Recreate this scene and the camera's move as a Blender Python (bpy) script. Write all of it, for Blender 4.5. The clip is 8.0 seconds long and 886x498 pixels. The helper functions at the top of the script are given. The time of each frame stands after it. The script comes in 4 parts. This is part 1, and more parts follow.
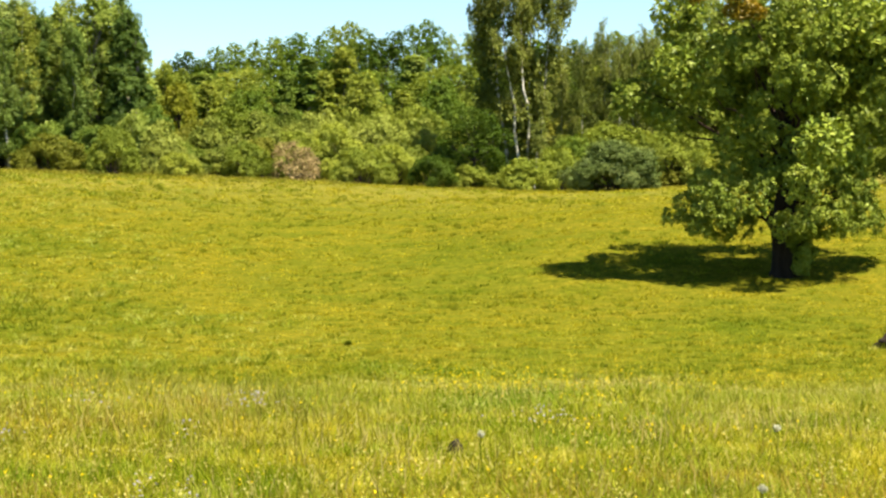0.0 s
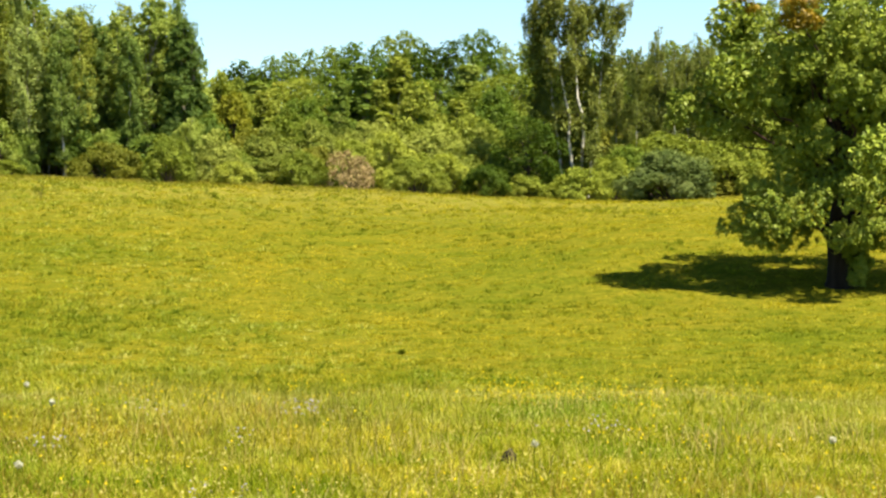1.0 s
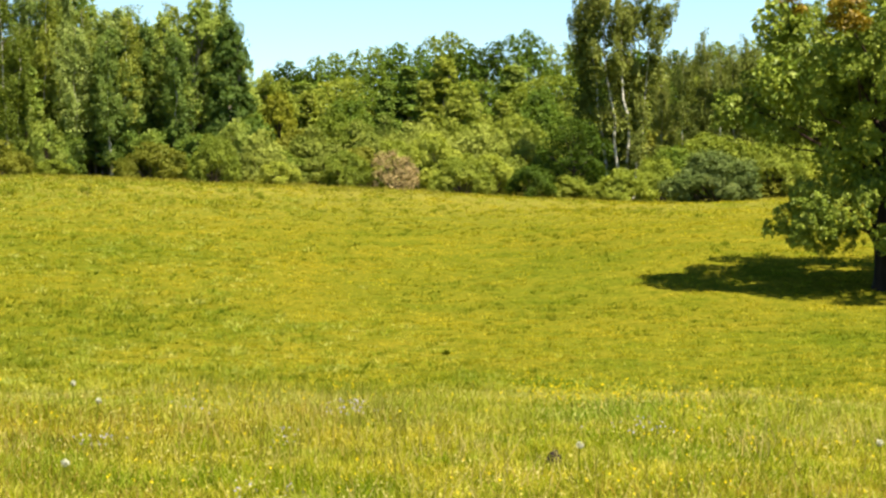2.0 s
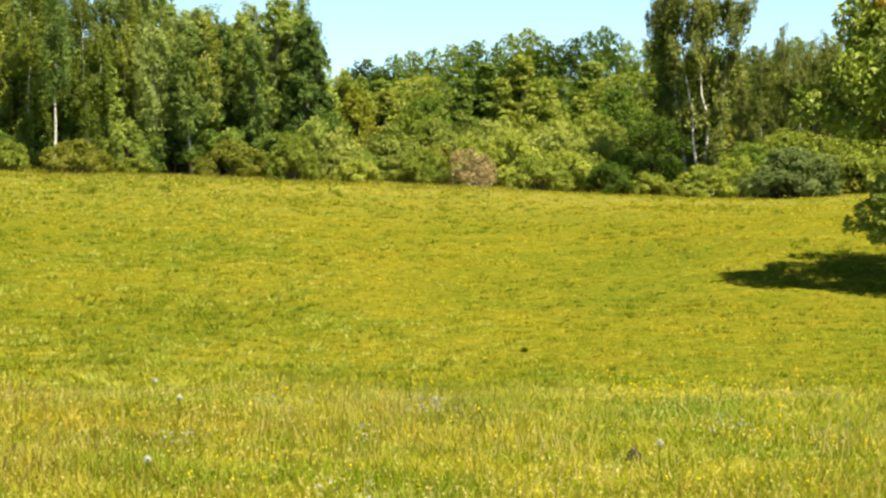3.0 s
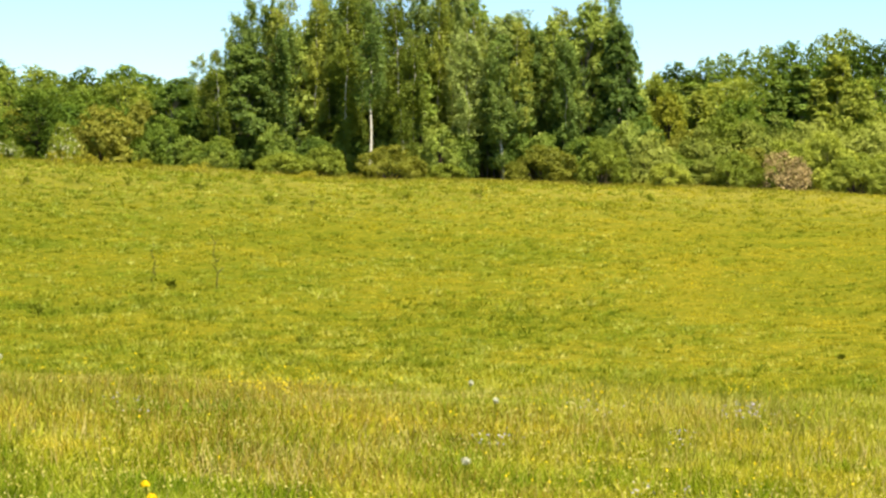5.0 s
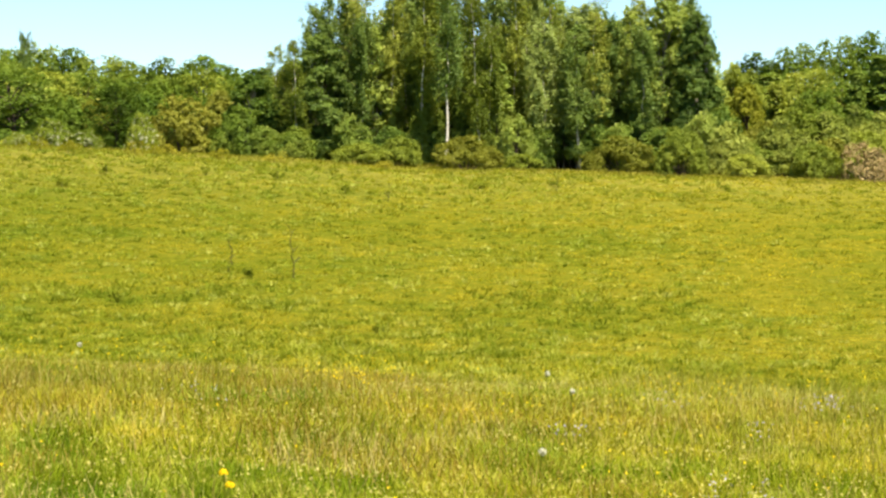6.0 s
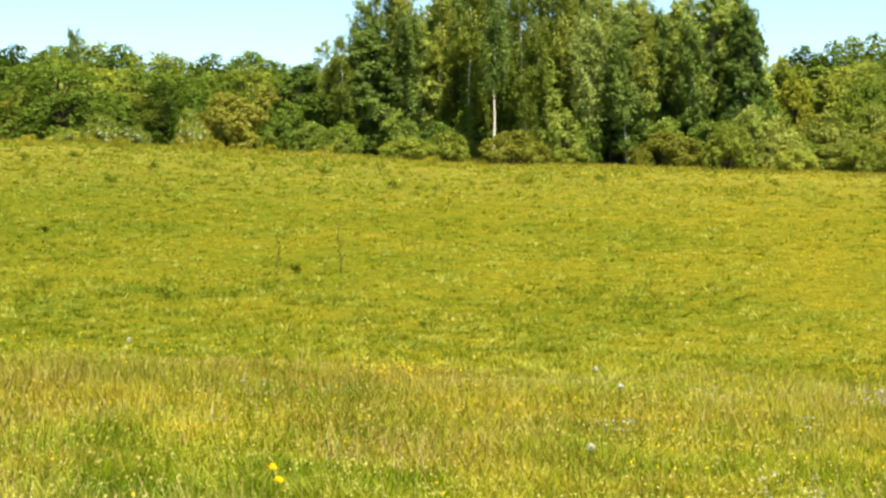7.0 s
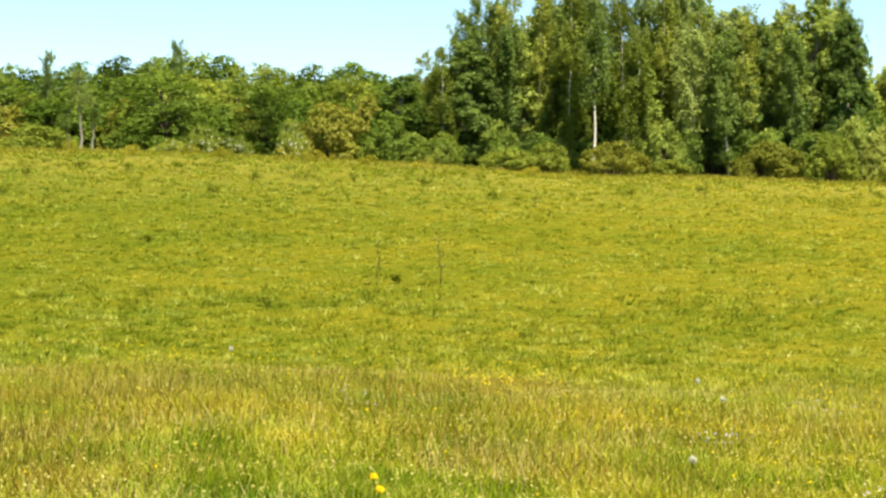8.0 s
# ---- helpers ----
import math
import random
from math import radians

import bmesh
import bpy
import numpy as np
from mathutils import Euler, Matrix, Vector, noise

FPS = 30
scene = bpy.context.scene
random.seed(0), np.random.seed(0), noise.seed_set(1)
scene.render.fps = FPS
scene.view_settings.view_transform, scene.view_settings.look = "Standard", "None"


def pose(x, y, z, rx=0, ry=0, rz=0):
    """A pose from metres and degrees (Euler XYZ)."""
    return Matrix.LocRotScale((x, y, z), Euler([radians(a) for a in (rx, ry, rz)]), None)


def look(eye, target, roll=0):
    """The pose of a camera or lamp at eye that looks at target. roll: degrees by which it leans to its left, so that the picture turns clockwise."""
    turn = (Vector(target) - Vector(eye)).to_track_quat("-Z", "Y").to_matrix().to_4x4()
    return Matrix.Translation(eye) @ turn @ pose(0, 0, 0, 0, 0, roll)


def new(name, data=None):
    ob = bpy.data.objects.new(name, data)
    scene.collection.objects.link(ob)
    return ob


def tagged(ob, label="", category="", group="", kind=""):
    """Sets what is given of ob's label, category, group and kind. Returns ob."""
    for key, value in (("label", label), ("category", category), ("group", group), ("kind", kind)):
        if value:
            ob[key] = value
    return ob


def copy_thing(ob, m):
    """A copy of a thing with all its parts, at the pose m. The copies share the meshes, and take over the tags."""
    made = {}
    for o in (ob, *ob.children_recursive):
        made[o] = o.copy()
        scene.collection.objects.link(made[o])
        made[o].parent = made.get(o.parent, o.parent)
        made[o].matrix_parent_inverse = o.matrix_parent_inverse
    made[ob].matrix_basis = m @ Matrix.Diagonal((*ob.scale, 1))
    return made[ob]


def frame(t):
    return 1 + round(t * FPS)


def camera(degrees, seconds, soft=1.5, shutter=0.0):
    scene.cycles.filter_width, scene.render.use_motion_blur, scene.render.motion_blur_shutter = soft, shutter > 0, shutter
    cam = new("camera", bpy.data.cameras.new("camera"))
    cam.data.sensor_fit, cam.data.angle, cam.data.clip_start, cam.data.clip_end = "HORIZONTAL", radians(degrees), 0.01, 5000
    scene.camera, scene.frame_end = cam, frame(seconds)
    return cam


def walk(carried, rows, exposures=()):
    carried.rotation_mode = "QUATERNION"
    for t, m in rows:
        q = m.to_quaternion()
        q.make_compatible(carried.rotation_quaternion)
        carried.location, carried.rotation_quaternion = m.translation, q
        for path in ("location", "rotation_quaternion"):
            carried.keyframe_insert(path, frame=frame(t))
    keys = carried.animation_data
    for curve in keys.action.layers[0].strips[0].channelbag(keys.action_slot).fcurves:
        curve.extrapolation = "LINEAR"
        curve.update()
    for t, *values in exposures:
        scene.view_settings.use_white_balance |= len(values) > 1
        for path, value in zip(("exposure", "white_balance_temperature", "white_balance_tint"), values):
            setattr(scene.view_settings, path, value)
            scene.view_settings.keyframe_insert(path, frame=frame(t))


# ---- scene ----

# ======== camera: a hand-held zoom shot that pans to the left ========
LENS, EYE, ARM = 26.0, 1.6, 0.2
cam = camera(LENS, 8.0, soft=2.5)
# seconds, turn to the left, look up, lean
ROWS = [
    (0.0, -10.497, -1.680, 0.085),
    (0.5, -9.721, -1.516, 0.092),
    (1.0, -8.895, -1.404, -0.101),
    (1.5, -8.169, -1.343, -0.288),
    (2.8, -5.940, -1.496, -0.104),
    (3.0, -5.241, -1.475, -0.100),
    (3.5, -2.929, -1.429, 0.100),
    (4.0, -0.397, -1.301, 0.173),
    (4.5, 1.873, -1.274, 0.157),
    (5.0, 4.019, -1.349, 0.092),
    (5.2, 4.727, -1.403, 0.085),
    (6.3, 6.611, -1.730, -0.050),
    (6.5, 6.838, -1.784, -0.008),
    (7.0, 7.688, -1.784, 0.088),
    (7.5, 9.369, -1.589, 0.029),
    (8.0, 10.664, -1.462, -0.077),
]


def hold(turn, up, lean):
    a = radians(turn)
    return pose(-ARM * math.sin(a), ARM * math.cos(a), EYE, 90 + up, 0, turn) @ pose(0, 0, 0, 0, 0, -lean)


walk(cam, [(t, hold(a, b, c)) for t, a, b, c in ROWS])

# ======== world, sun, exposure ========
SUN_UP, SUN_SIDE = 62.5, 142.0          # height, and compass angle from +y to the right
world = bpy.data.worlds.new("sky")
scene.world = world
world.use_nodes = True
wn = world.node_tree.nodes
sky = wn.new("ShaderNodeTexSky")
sky.sky_type, sky.sun_disc = "NISHITA", False
sky.sun_elevation, sky.sun_rotation = radians(SUN_UP), radians(SUN_SIDE)
sky.altitude = 1500.0
sky.air_density, sky.dust_density, sky.ozone_density = 1.0, 0.3, 1.5
haze = wn.new("ShaderNodeMix")
haze.data_type, haze.blend_type = "RGBA", "MULTIPLY"
haze.inputs[0].default_value, haze.inputs[7].default_value = 1.0, (0.9, 1.01, 1.0, 1)
world.node_tree.links.new(sky.outputs[0], haze.inputs[6])
world.node_tree.links.new(haze.outputs[2], wn["Background"].inputs[0])
wn["Background"].inputs[1].default_value = 0.058
sun_data = bpy.data.lights.new("sun", "SUN")
sun_data.energy, sun_data.angle, sun_data.color = 5.0, radians(0.53), (1.0, 0.872, 0.67)
sun = new("sun", sun_data)
su, sa = radians(SUN_UP), radians(SUN_SIDE)
SUN_DIR = Vector((math.sin(sa) * math.cos(su), math.cos(sa) * math.cos(su), math.sin(su)))
sun.matrix_world = look(SUN_DIR * 300, (0, 0, 0))
scene.view_settings.exposure = 1.77


# ======== materials ========
def mat_base(name):
    m = bpy.data.materials.new(name)
    m.use_nodes = True
    nt = m.node_tree
    nt.nodes.clear()
    return m, nt, nt.nodes.new("ShaderNodeOutputMaterial")


def ramp(nt, fac, stops):
    r = nt.nodes.new("ShaderNodeValToRGB")
    e = r.color_ramp.elements
    while len(e) < len(stops):
        e.new(0.5)
    for el, (p, c) in zip(e, stops):
        el.position, el.color = p, (*c, 1)
    nt.links.new(fac, r.inputs[0])
    return r.outputs[0]


def noise_tex(nt, coords, scale, detail=4.0, rough=0.55):
    n = nt.nodes.new("ShaderNodeTexNoise")
    n.inputs["Scale"].default_value, n.inputs["Detail"].default_value = scale, detail
    n.inputs["Roughness"].default_value = rough
    nt.links.new(coords, n.inputs["Vector"])
    return n.outputs[0]


def blend(nt, kind, fac, a, b):
    m = nt.nodes.new("ShaderNodeMix")
    m.data_type, m.blend_type = "RGBA", kind
    if isinstance(fac, (int, float)):
        m.inputs[0].default_value = fac
    else:
        nt.links.new(fac, m.inputs[0])
    for sock, v in ((m.inputs[6], a), (m.inputs[7], b)):
        if isinstance(v, tuple):
            sock.default_value = (*v, 1)
        else:
            nt.links.new(v, sock)
    return m.outputs[2]


def calc(nt, op, a, b):
    m = nt.nodes.new("ShaderNodeMath")
    m.operation = op
    for sock, v in zip(m.inputs, (a, b)):
        if isinstance(v, (int, float)):
            sock.default_value = v
        else:
            nt.links.new(v, sock)
    return m.outputs[0]


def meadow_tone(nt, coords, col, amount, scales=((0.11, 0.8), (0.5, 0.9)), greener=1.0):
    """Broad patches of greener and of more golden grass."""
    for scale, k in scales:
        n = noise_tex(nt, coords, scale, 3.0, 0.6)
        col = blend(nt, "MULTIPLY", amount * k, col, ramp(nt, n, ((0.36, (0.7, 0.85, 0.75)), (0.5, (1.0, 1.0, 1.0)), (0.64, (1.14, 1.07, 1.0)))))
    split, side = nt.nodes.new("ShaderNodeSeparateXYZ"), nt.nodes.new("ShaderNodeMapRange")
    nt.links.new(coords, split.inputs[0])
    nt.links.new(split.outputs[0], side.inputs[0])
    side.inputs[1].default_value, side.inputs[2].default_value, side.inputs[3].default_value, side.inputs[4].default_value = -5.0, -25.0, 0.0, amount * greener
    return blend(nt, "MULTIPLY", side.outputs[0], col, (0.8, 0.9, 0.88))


def foliage(name, dark, mid, light, patch_scale=0.5, through_light=0.35, gloss=0.08, tree_random=0.45, patch=1.0, single=0.4, tone=0.0):
    """Leaves: three tones, varied leaf by leaf, bough by bough and plant by plant."""
    m, nt, out = mat_base(name)
    geo, tc, oi = (nt.nodes.new(k) for k in ("ShaderNodeNewGeometry", "ShaderNodeTexCoord", "ShaderNodeObjectInfo"))
    n = noise_tex(nt, tc.outputs["Object"], patch_scale, 3.0)
    v = calc(nt, "ADD", calc(nt, "MULTIPLY", geo.outputs["Random Per Island"], single), calc(nt, "ADD", calc(nt, "MULTIPLY", calc(nt, "SUBTRACT", n, 0.5), patch), 0.375))
    v = calc(nt, "ADD", v, calc(nt, "MULTIPLY", calc(nt, "SUBTRACT", oi.outputs["Random"], 0.5), tree_random))
    v = calc(nt, "SUBTRACT", v, 0.07 - (0.4 - single) / 2)
    col = ramp(nt, v, ((0.12, dark), (0.5, mid), (0.9, light)))
    if tone:
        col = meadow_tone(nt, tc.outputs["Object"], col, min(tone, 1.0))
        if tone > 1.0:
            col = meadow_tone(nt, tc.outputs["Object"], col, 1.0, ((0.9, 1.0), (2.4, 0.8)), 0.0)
    d, t, g, m1, m2 = (nt.nodes.new("ShaderNode" + k) for k in ("BsdfDiffuse", "BsdfTranslucent", "BsdfGlossy", "MixShader", "MixShader"))
    nt.links.new(col, d.inputs[0])
    nt.links.new(blend(nt, "MULTIPLY", 1.0, col, (1.15, 1.1, 0.6)), t.inputs[0])
    g.inputs["Roughness"].default_value = 0.45
    m1.inputs[0].default_value, m2.inputs[0].default_value = through_light, gloss
    nt.links.new(d.outputs[0], m1.inputs[1])
    nt.links.new(t.outputs[0], m1.inputs[2])
    nt.links.new(m1.outputs[0], m2.inputs[1])
    nt.links.new(g.outputs[0], m2.inputs[2])
    nt.links.new(m2.outputs[0], out.inputs[0])
    return m


def rough_mat(name, a, b, scale, bump=0.4, roughness=0.9, stretch=(1, 1, 1), third=None):
    m, nt, out = mat_base(name)
    tc, mp, p = (nt.nodes.new("ShaderNode" + k) for k in ("TexCoord", "Mapping", "BsdfPrincipled"))
    nt.links.new(tc.outputs["Object"], mp.inputs[0])
    mp.inputs["Scale"].default_value = stretch
    n = noise_tex(nt, mp.outputs[0], scale, 6.0, 0.65)
    stops = ((0.35, a), (0.65, b)) if third is None else ((0.38, third), (0.45, a), (0.7, b))
    nt.links.new(ramp(nt, n, stops), p.inputs["Base Color"])
    p.inputs["Roughness"].default_value = roughness
    p.inputs["Specular IOR Level"].default_value = 0.12
    bm_ = nt.nodes.new("ShaderNodeBump")
    bm_.inputs["Strength"].default_value, bm_.inputs["Distance"].default_value = bump, 0.03
    nt.links.new(n, bm_.inputs["Height"])
    nt.links.new(bm_.outputs[0], p.inputs["Normal"])
    nt.links.new(p.outputs[0], out.inputs[0])
    return m


def ground_material():
    m, nt, out = mat_base("pasture_turf")
    tc, mp, p = (nt.nodes.new("ShaderNode" + k) for k in ("TexCoord", "Mapping", "BsdfPrincipled"))
    nt.links.new(tc.outputs["Object"], mp.inputs[0])
    mp.inputs["Scale"].default_value = (1.0, 0.55, 1.0)
    big = noise_tex(nt, mp.outputs[0], 0.07, 4.0)
    mid_ = noise_tex(nt, tc.outputs["Object"], 2.6, 4.0, 0.65)
    fine = noise_tex(nt, mp.outputs[0], 6.0, 6.0, 0.7)
    c = ramp(nt, fine, ((0.3, (0.058, 0.066, 0.006)), (0.5, (0.1, 0.098, 0.008)), (0.7, (0.142, 0.132, 0.013))))
    c = blend(nt, "MULTIPLY", 0.95, c, ramp(nt, mid_, ((0.34, (0.6, 0.74, 0.55)), (0.5, (1.0, 1.0, 1.0)), (0.66, (1.25, 1.2, 1.3)))))
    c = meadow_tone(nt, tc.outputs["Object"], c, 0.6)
    c = blend(nt, "MULTIPLY", 0.5, c, ramp(nt, big, ((0.36, (0.76, 0.9, 0.8)), (0.5, (1.0, 1.0, 1.0)), (0.64, (1.05, 1.0, 0.9)))))
    split = nt.nodes.new("ShaderNodeSeparateXYZ")
    nt.links.new(tc.outputs["Object"], split.inputs[0])
    lush = nt.nodes.new("ShaderNodeMapRange")
    nt.links.new(calc(nt, "ADD", split.outputs[0], calc(nt, "MULTIPLY", big, 22.0)), lush.inputs[0])
    lush.inputs[1].default_value, lush.inputs[2].default_value, lush.inputs[3].default_value, lush.inputs[4].default_value = 12.0, -26.0, 0.0, 0.6
    c = blend(nt, "MULTIPLY", lush.outputs[0], c, (0.72, 0.8, 0.8))
    length = nt.nodes.new("ShaderNodeVectorMath")
    length.operation = "LENGTH"
    nt.links.new(tc.outputs["Object"], length.inputs[0])
    far = nt.nodes.new("ShaderNodeMapRange")
    nt.links.new(length.outputs["Value"], far.inputs[0])
    far.inputs[1].default_value, far.inputs[2].default_value, far.inputs[3].default_value, far.inputs[4].default_value = 86.0, 132.0, 0.0, 0.75
    c = blend(nt, "MIX", far.outputs[0], c, ramp(nt, fine, ((0.3, (0.1, 0.1, 0.016)), (0.7, (0.2, 0.18, 0.04)))))
    nt.links.new(c, p.inputs["Base Color"])
    p.inputs["Roughness"].default_value = 1.0
    p.inputs["Specular IOR Level"].default_value = 0.0
    b = nt.nodes.new("ShaderNodeBump")
    b.inputs["Strength"].default_value, b.inputs["Distance"].default_value = 0.7, 0.08
    nt.links.new(fine, b.inputs["Height"])
    nt.links.new(b.outputs[0], p.inputs["Normal"])
    nt.links.new(p.outputs[0], out.inputs[0])
    return m


TURF = ground_material()
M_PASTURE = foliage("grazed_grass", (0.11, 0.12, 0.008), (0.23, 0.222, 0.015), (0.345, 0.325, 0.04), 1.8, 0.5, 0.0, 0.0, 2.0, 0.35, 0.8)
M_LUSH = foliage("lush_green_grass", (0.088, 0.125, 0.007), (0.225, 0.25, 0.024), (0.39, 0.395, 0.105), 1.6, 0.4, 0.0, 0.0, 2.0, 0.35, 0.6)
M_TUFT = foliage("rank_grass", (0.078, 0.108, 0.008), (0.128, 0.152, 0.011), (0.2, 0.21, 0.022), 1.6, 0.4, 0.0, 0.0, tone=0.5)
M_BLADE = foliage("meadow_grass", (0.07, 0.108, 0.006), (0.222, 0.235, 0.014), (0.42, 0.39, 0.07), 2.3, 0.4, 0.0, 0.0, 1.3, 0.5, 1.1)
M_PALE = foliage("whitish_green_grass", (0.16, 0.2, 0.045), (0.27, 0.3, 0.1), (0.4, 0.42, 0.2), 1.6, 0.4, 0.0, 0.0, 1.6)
M_FRINGE = foliage("pale_fringe_grass", (0.13, 0.14, 0.014), (0.21, 0.205, 0.03), (0.31, 0.28, 0.065), 0.6, 0.45, 0.0, 0.0, 1.6)
M_STEM = foliage("seeding_grass", (0.179, 0.136, 0.030), (0.264, 0.218, 0.059), (0.327, 0.299, 0.127), 0.8, 0.3, 0.0, 0.0)
M_SORREL = foliage("sorrel_heads", (0.1, 0.069, 0.012), (0.185, 0.135, 0.02), (0.285, 0.225, 0.036), 1.0, 0.3, 0.0, 0.0)
M_FOG = foliage("greyish_pink_grass_heads", (0.2, 0.165, 0.05), (0.32, 0.275, 0.095), (0.46, 0.41, 0.18), 1.0, 0.4, 0.0, 0.0)
M_SEED = foliage("cream_seed_heads", (0.2, 0.18, 0.03), (0.32, 0.3, 0.075), (0.45, 0.43, 0.18), 0.8, 0.3, 0.0, 0.0)
M_BUTTER = foliage("buttercup_petals", (0.4, 0.28, 0.006), (0.5, 0.38, 0.008), (0.6, 0.48, 0.015), 2.0, 0.2, 0.0, 0.0)
M_VETCH = foliage("vetch_petals", (0.17, 0.16, 0.2), (0.23, 0.22, 0.27), (0.3, 0.29, 0.33), 2.0, 0.2, 0.0, 0.0)
M_CLOCK = foliage("dandelion_down", (0.414, 0.426, 0.361), (0.482, 0.491, 0.418), (0.526, 0.530, 0.465), 2.0, 0.4, 0.0, 0.0)
M_WEED = foliage("weed_leaves", (0.085, 0.112, 0.01), (0.14, 0.17, 0.014), (0.21, 0.23, 0.026), 1.5, 0.3, 0.0, 0.3)
M_GOLDEN = foliage("golden_weed_leaves", (0.14, 0.15, 0.012), (0.24, 0.235, 0.022), (0.36, 0.32, 0.045), 1.2, 0.4, 0.0, 0.3)
M_WEEDSTEM = rough_mat("weed_stalk_bark", (0.028, 0.026, 0.011), (0.065, 0.058, 0.026), 12.0)
M_SOIL = rough_mat("bare_soil", (0.012, 0.009, 0.006), (0.035, 0.026, 0.018), 9.0)
L_BIRCH = foliage("birch_leaves", (0.068, 0.115, 0.024), (0.138, 0.2, 0.042), (0.235, 0.295, 0.08), 0.35, 0.35, 0.004, 0.7, single=0.24)
L_DULL = foliage("dull_olive_birch_leaves", (0.056, 0.08, 0.016), (0.122, 0.15, 0.03), (0.22, 0.244, 0.06), 0.35, 0.35, 0.004, 0.5, single=0.24)
L_WARM = foliage("warm_birch_leaves", (0.085, 0.122, 0.016), (0.168, 0.208, 0.028), (0.27, 0.305, 0.055), 0.35, 0.35, 0.004, 0.6, single=0.24)
L_ASPEN = foliage("aspen_leaves", (0.064, 0.112, 0.018), (0.142, 0.206, 0.033), (0.245, 0.3, 0.058), 0.35, 0.33, 0.004, 0.7, single=0.24)
L_OAK = foliage("forest_leaves", (0.04, 0.078, 0.008), (0.096, 0.15, 0.018), (0.182, 0.224, 0.034), 0.25, 0.33, 0.004, 0.5, 1.2, single=0.2)
L_LIME = foliage("young_yellow_green_leaves", (0.1, 0.142, 0.018), (0.185, 0.228, 0.03), (0.29, 0.318, 0.052), 0.4, 0.35, 0.004, 0.3, single=0.24)
# own colour of dark trees; beside the birch clump it also paints shade
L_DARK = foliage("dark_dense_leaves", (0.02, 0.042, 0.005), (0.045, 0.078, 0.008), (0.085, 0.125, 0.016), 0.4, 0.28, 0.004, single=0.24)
L_WILLOW = foliage("grey_willow_leaves", (0.08, 0.117, 0.017), (0.178, 0.214, 0.037), (0.28, 0.318, 0.062), 0.45, 0.3, 0.004, 0.7, single=0.2)
L_ROUND = foliage("deep_grey_green_leaves", (0.05, 0.08, 0.02), (0.102, 0.14, 0.036), (0.19, 0.225, 0.07), 0.5, 0.3, 0.004, 0.0, single=0.3)
L_SHRUB = foliage("shrub_leaves", (0.118, 0.16, 0.019), (0.21, 0.255, 0.033), (0.325, 0.358, 0.055), 0.45, 0.33, 0.004, 0.8, single=0.2)
L_OLIVE = foliage("olive_brown_leaves", (0.1, 0.116, 0.014), (0.16, 0.172, 0.022), (0.24, 0.24, 0.04), 0.6, 0.3, 0.004, 0.35, 0.7, single=0.24)
L_DEAD = foliage("withered_pinkish_twigs", (0.19, 0.15, 0.07), (0.31, 0.24, 0.112), (0.43, 0.335, 0.16), 0.9, 0.15, 0.0, 0.3, 1.8)
L_GOLD = foliage("golden_leaves", (0.125, 0.145, 0.014), (0.205, 0.22, 0.02), (0.295, 0.295, 0.034), 0.5, 0.35, 0.004, single=0.24)
L_BLOOM = foliage("white_blossom", (0.4, 0.42, 0.3), (0.58, 0.59, 0.48), (0.72, 0.72, 0.62), 0.8, 0.3, 0.0)
L_NEAR = foliage("fruit_tree_leaves", (0.066, 0.108, 0.013), (0.165, 0.218, 0.024), (0.265, 0.305, 0.043), 0.9, 0.13, 0.012, 0.0, 1.0, 0.5)
L_RUST = foliage("rusty_young_leaves", (0.112, 0.093, 0.007), (0.202, 0.146, 0.008), (0.285, 0.184, 0.010), 0.9, 0.35, 0.015, 0.0)
B_BIRCH = rough_mat("birch_bark", (0.4, 0.385, 0.33), (0.58, 0.56, 0.49), 1.3, 0.3, 0.8, (1, 1, 2.5), (0.06, 0.05, 0.045))
B_NEAR = rough_mat("blackish_bark", (0.011, 0.008, 0.006), (0.030, 0.024, 0.018), 4.0, 0.6, 0.95, (0.600, 0.600, 0.180))
B_TWIG = rough_mat("reddish_brown_twigs", (0.022, 0.014, 0.011), (0.055, 0.035, 0.026), 4.0, 0.5, 0.9, (0.6, 0.6, 0.2))
B_DARK = rough_mat("dark_bark", (0.034, 0.025, 0.019), (0.082, 0.065, 0.048), 4.0, 0.6, 0.95, (0.680, 0.680, 0.204))
B_GREY = rough_mat("pale_grey_bark", (0.150, 0.136, 0.116), (0.258, 0.238, 0.204), 3.0, 0.5, 0.9, (0.680, 0.680, 0.272))


# ======== mesh helpers ========
def array_mesh(name, verts, faces, material, smooth=False):
    """A mesh from arrays of corners and of faces that all have as many corners."""
    verts, faces = np.asarray(verts, np.float32), np.asarray(faces, np.int32)
    me = bpy.data.meshes.new(name)
    me.vertices.add(len(verts))
    me.vertices.foreach_set("co", verts.ravel())
    me.loops.add(faces.size)
    me.loops.foreach_set("vertex_index", faces.ravel())
    me.polygons.add(len(faces))
    me.polygons.foreach_set("loop_start", np.arange(0, faces.size, faces.shape[1], dtype=np.int32))
    if smooth:
        me.polygons.foreach_set("use_smooth", np.ones(len(faces), bool))
    me.update(calc_edges=True)
    me.validate()
    me.materials.append(material)
    return me


def part(name, me, parent, label="", kind=""):
    ob = new(name, me)
    ob.parent = parent
    tagged(ob, kind=kind)
    if label:
        tagged(ob, label)
    return ob


def unit(v):
    return v / np.maximum(np.linalg.norm(v, axis=-1, keepdims=True), 1e-9)


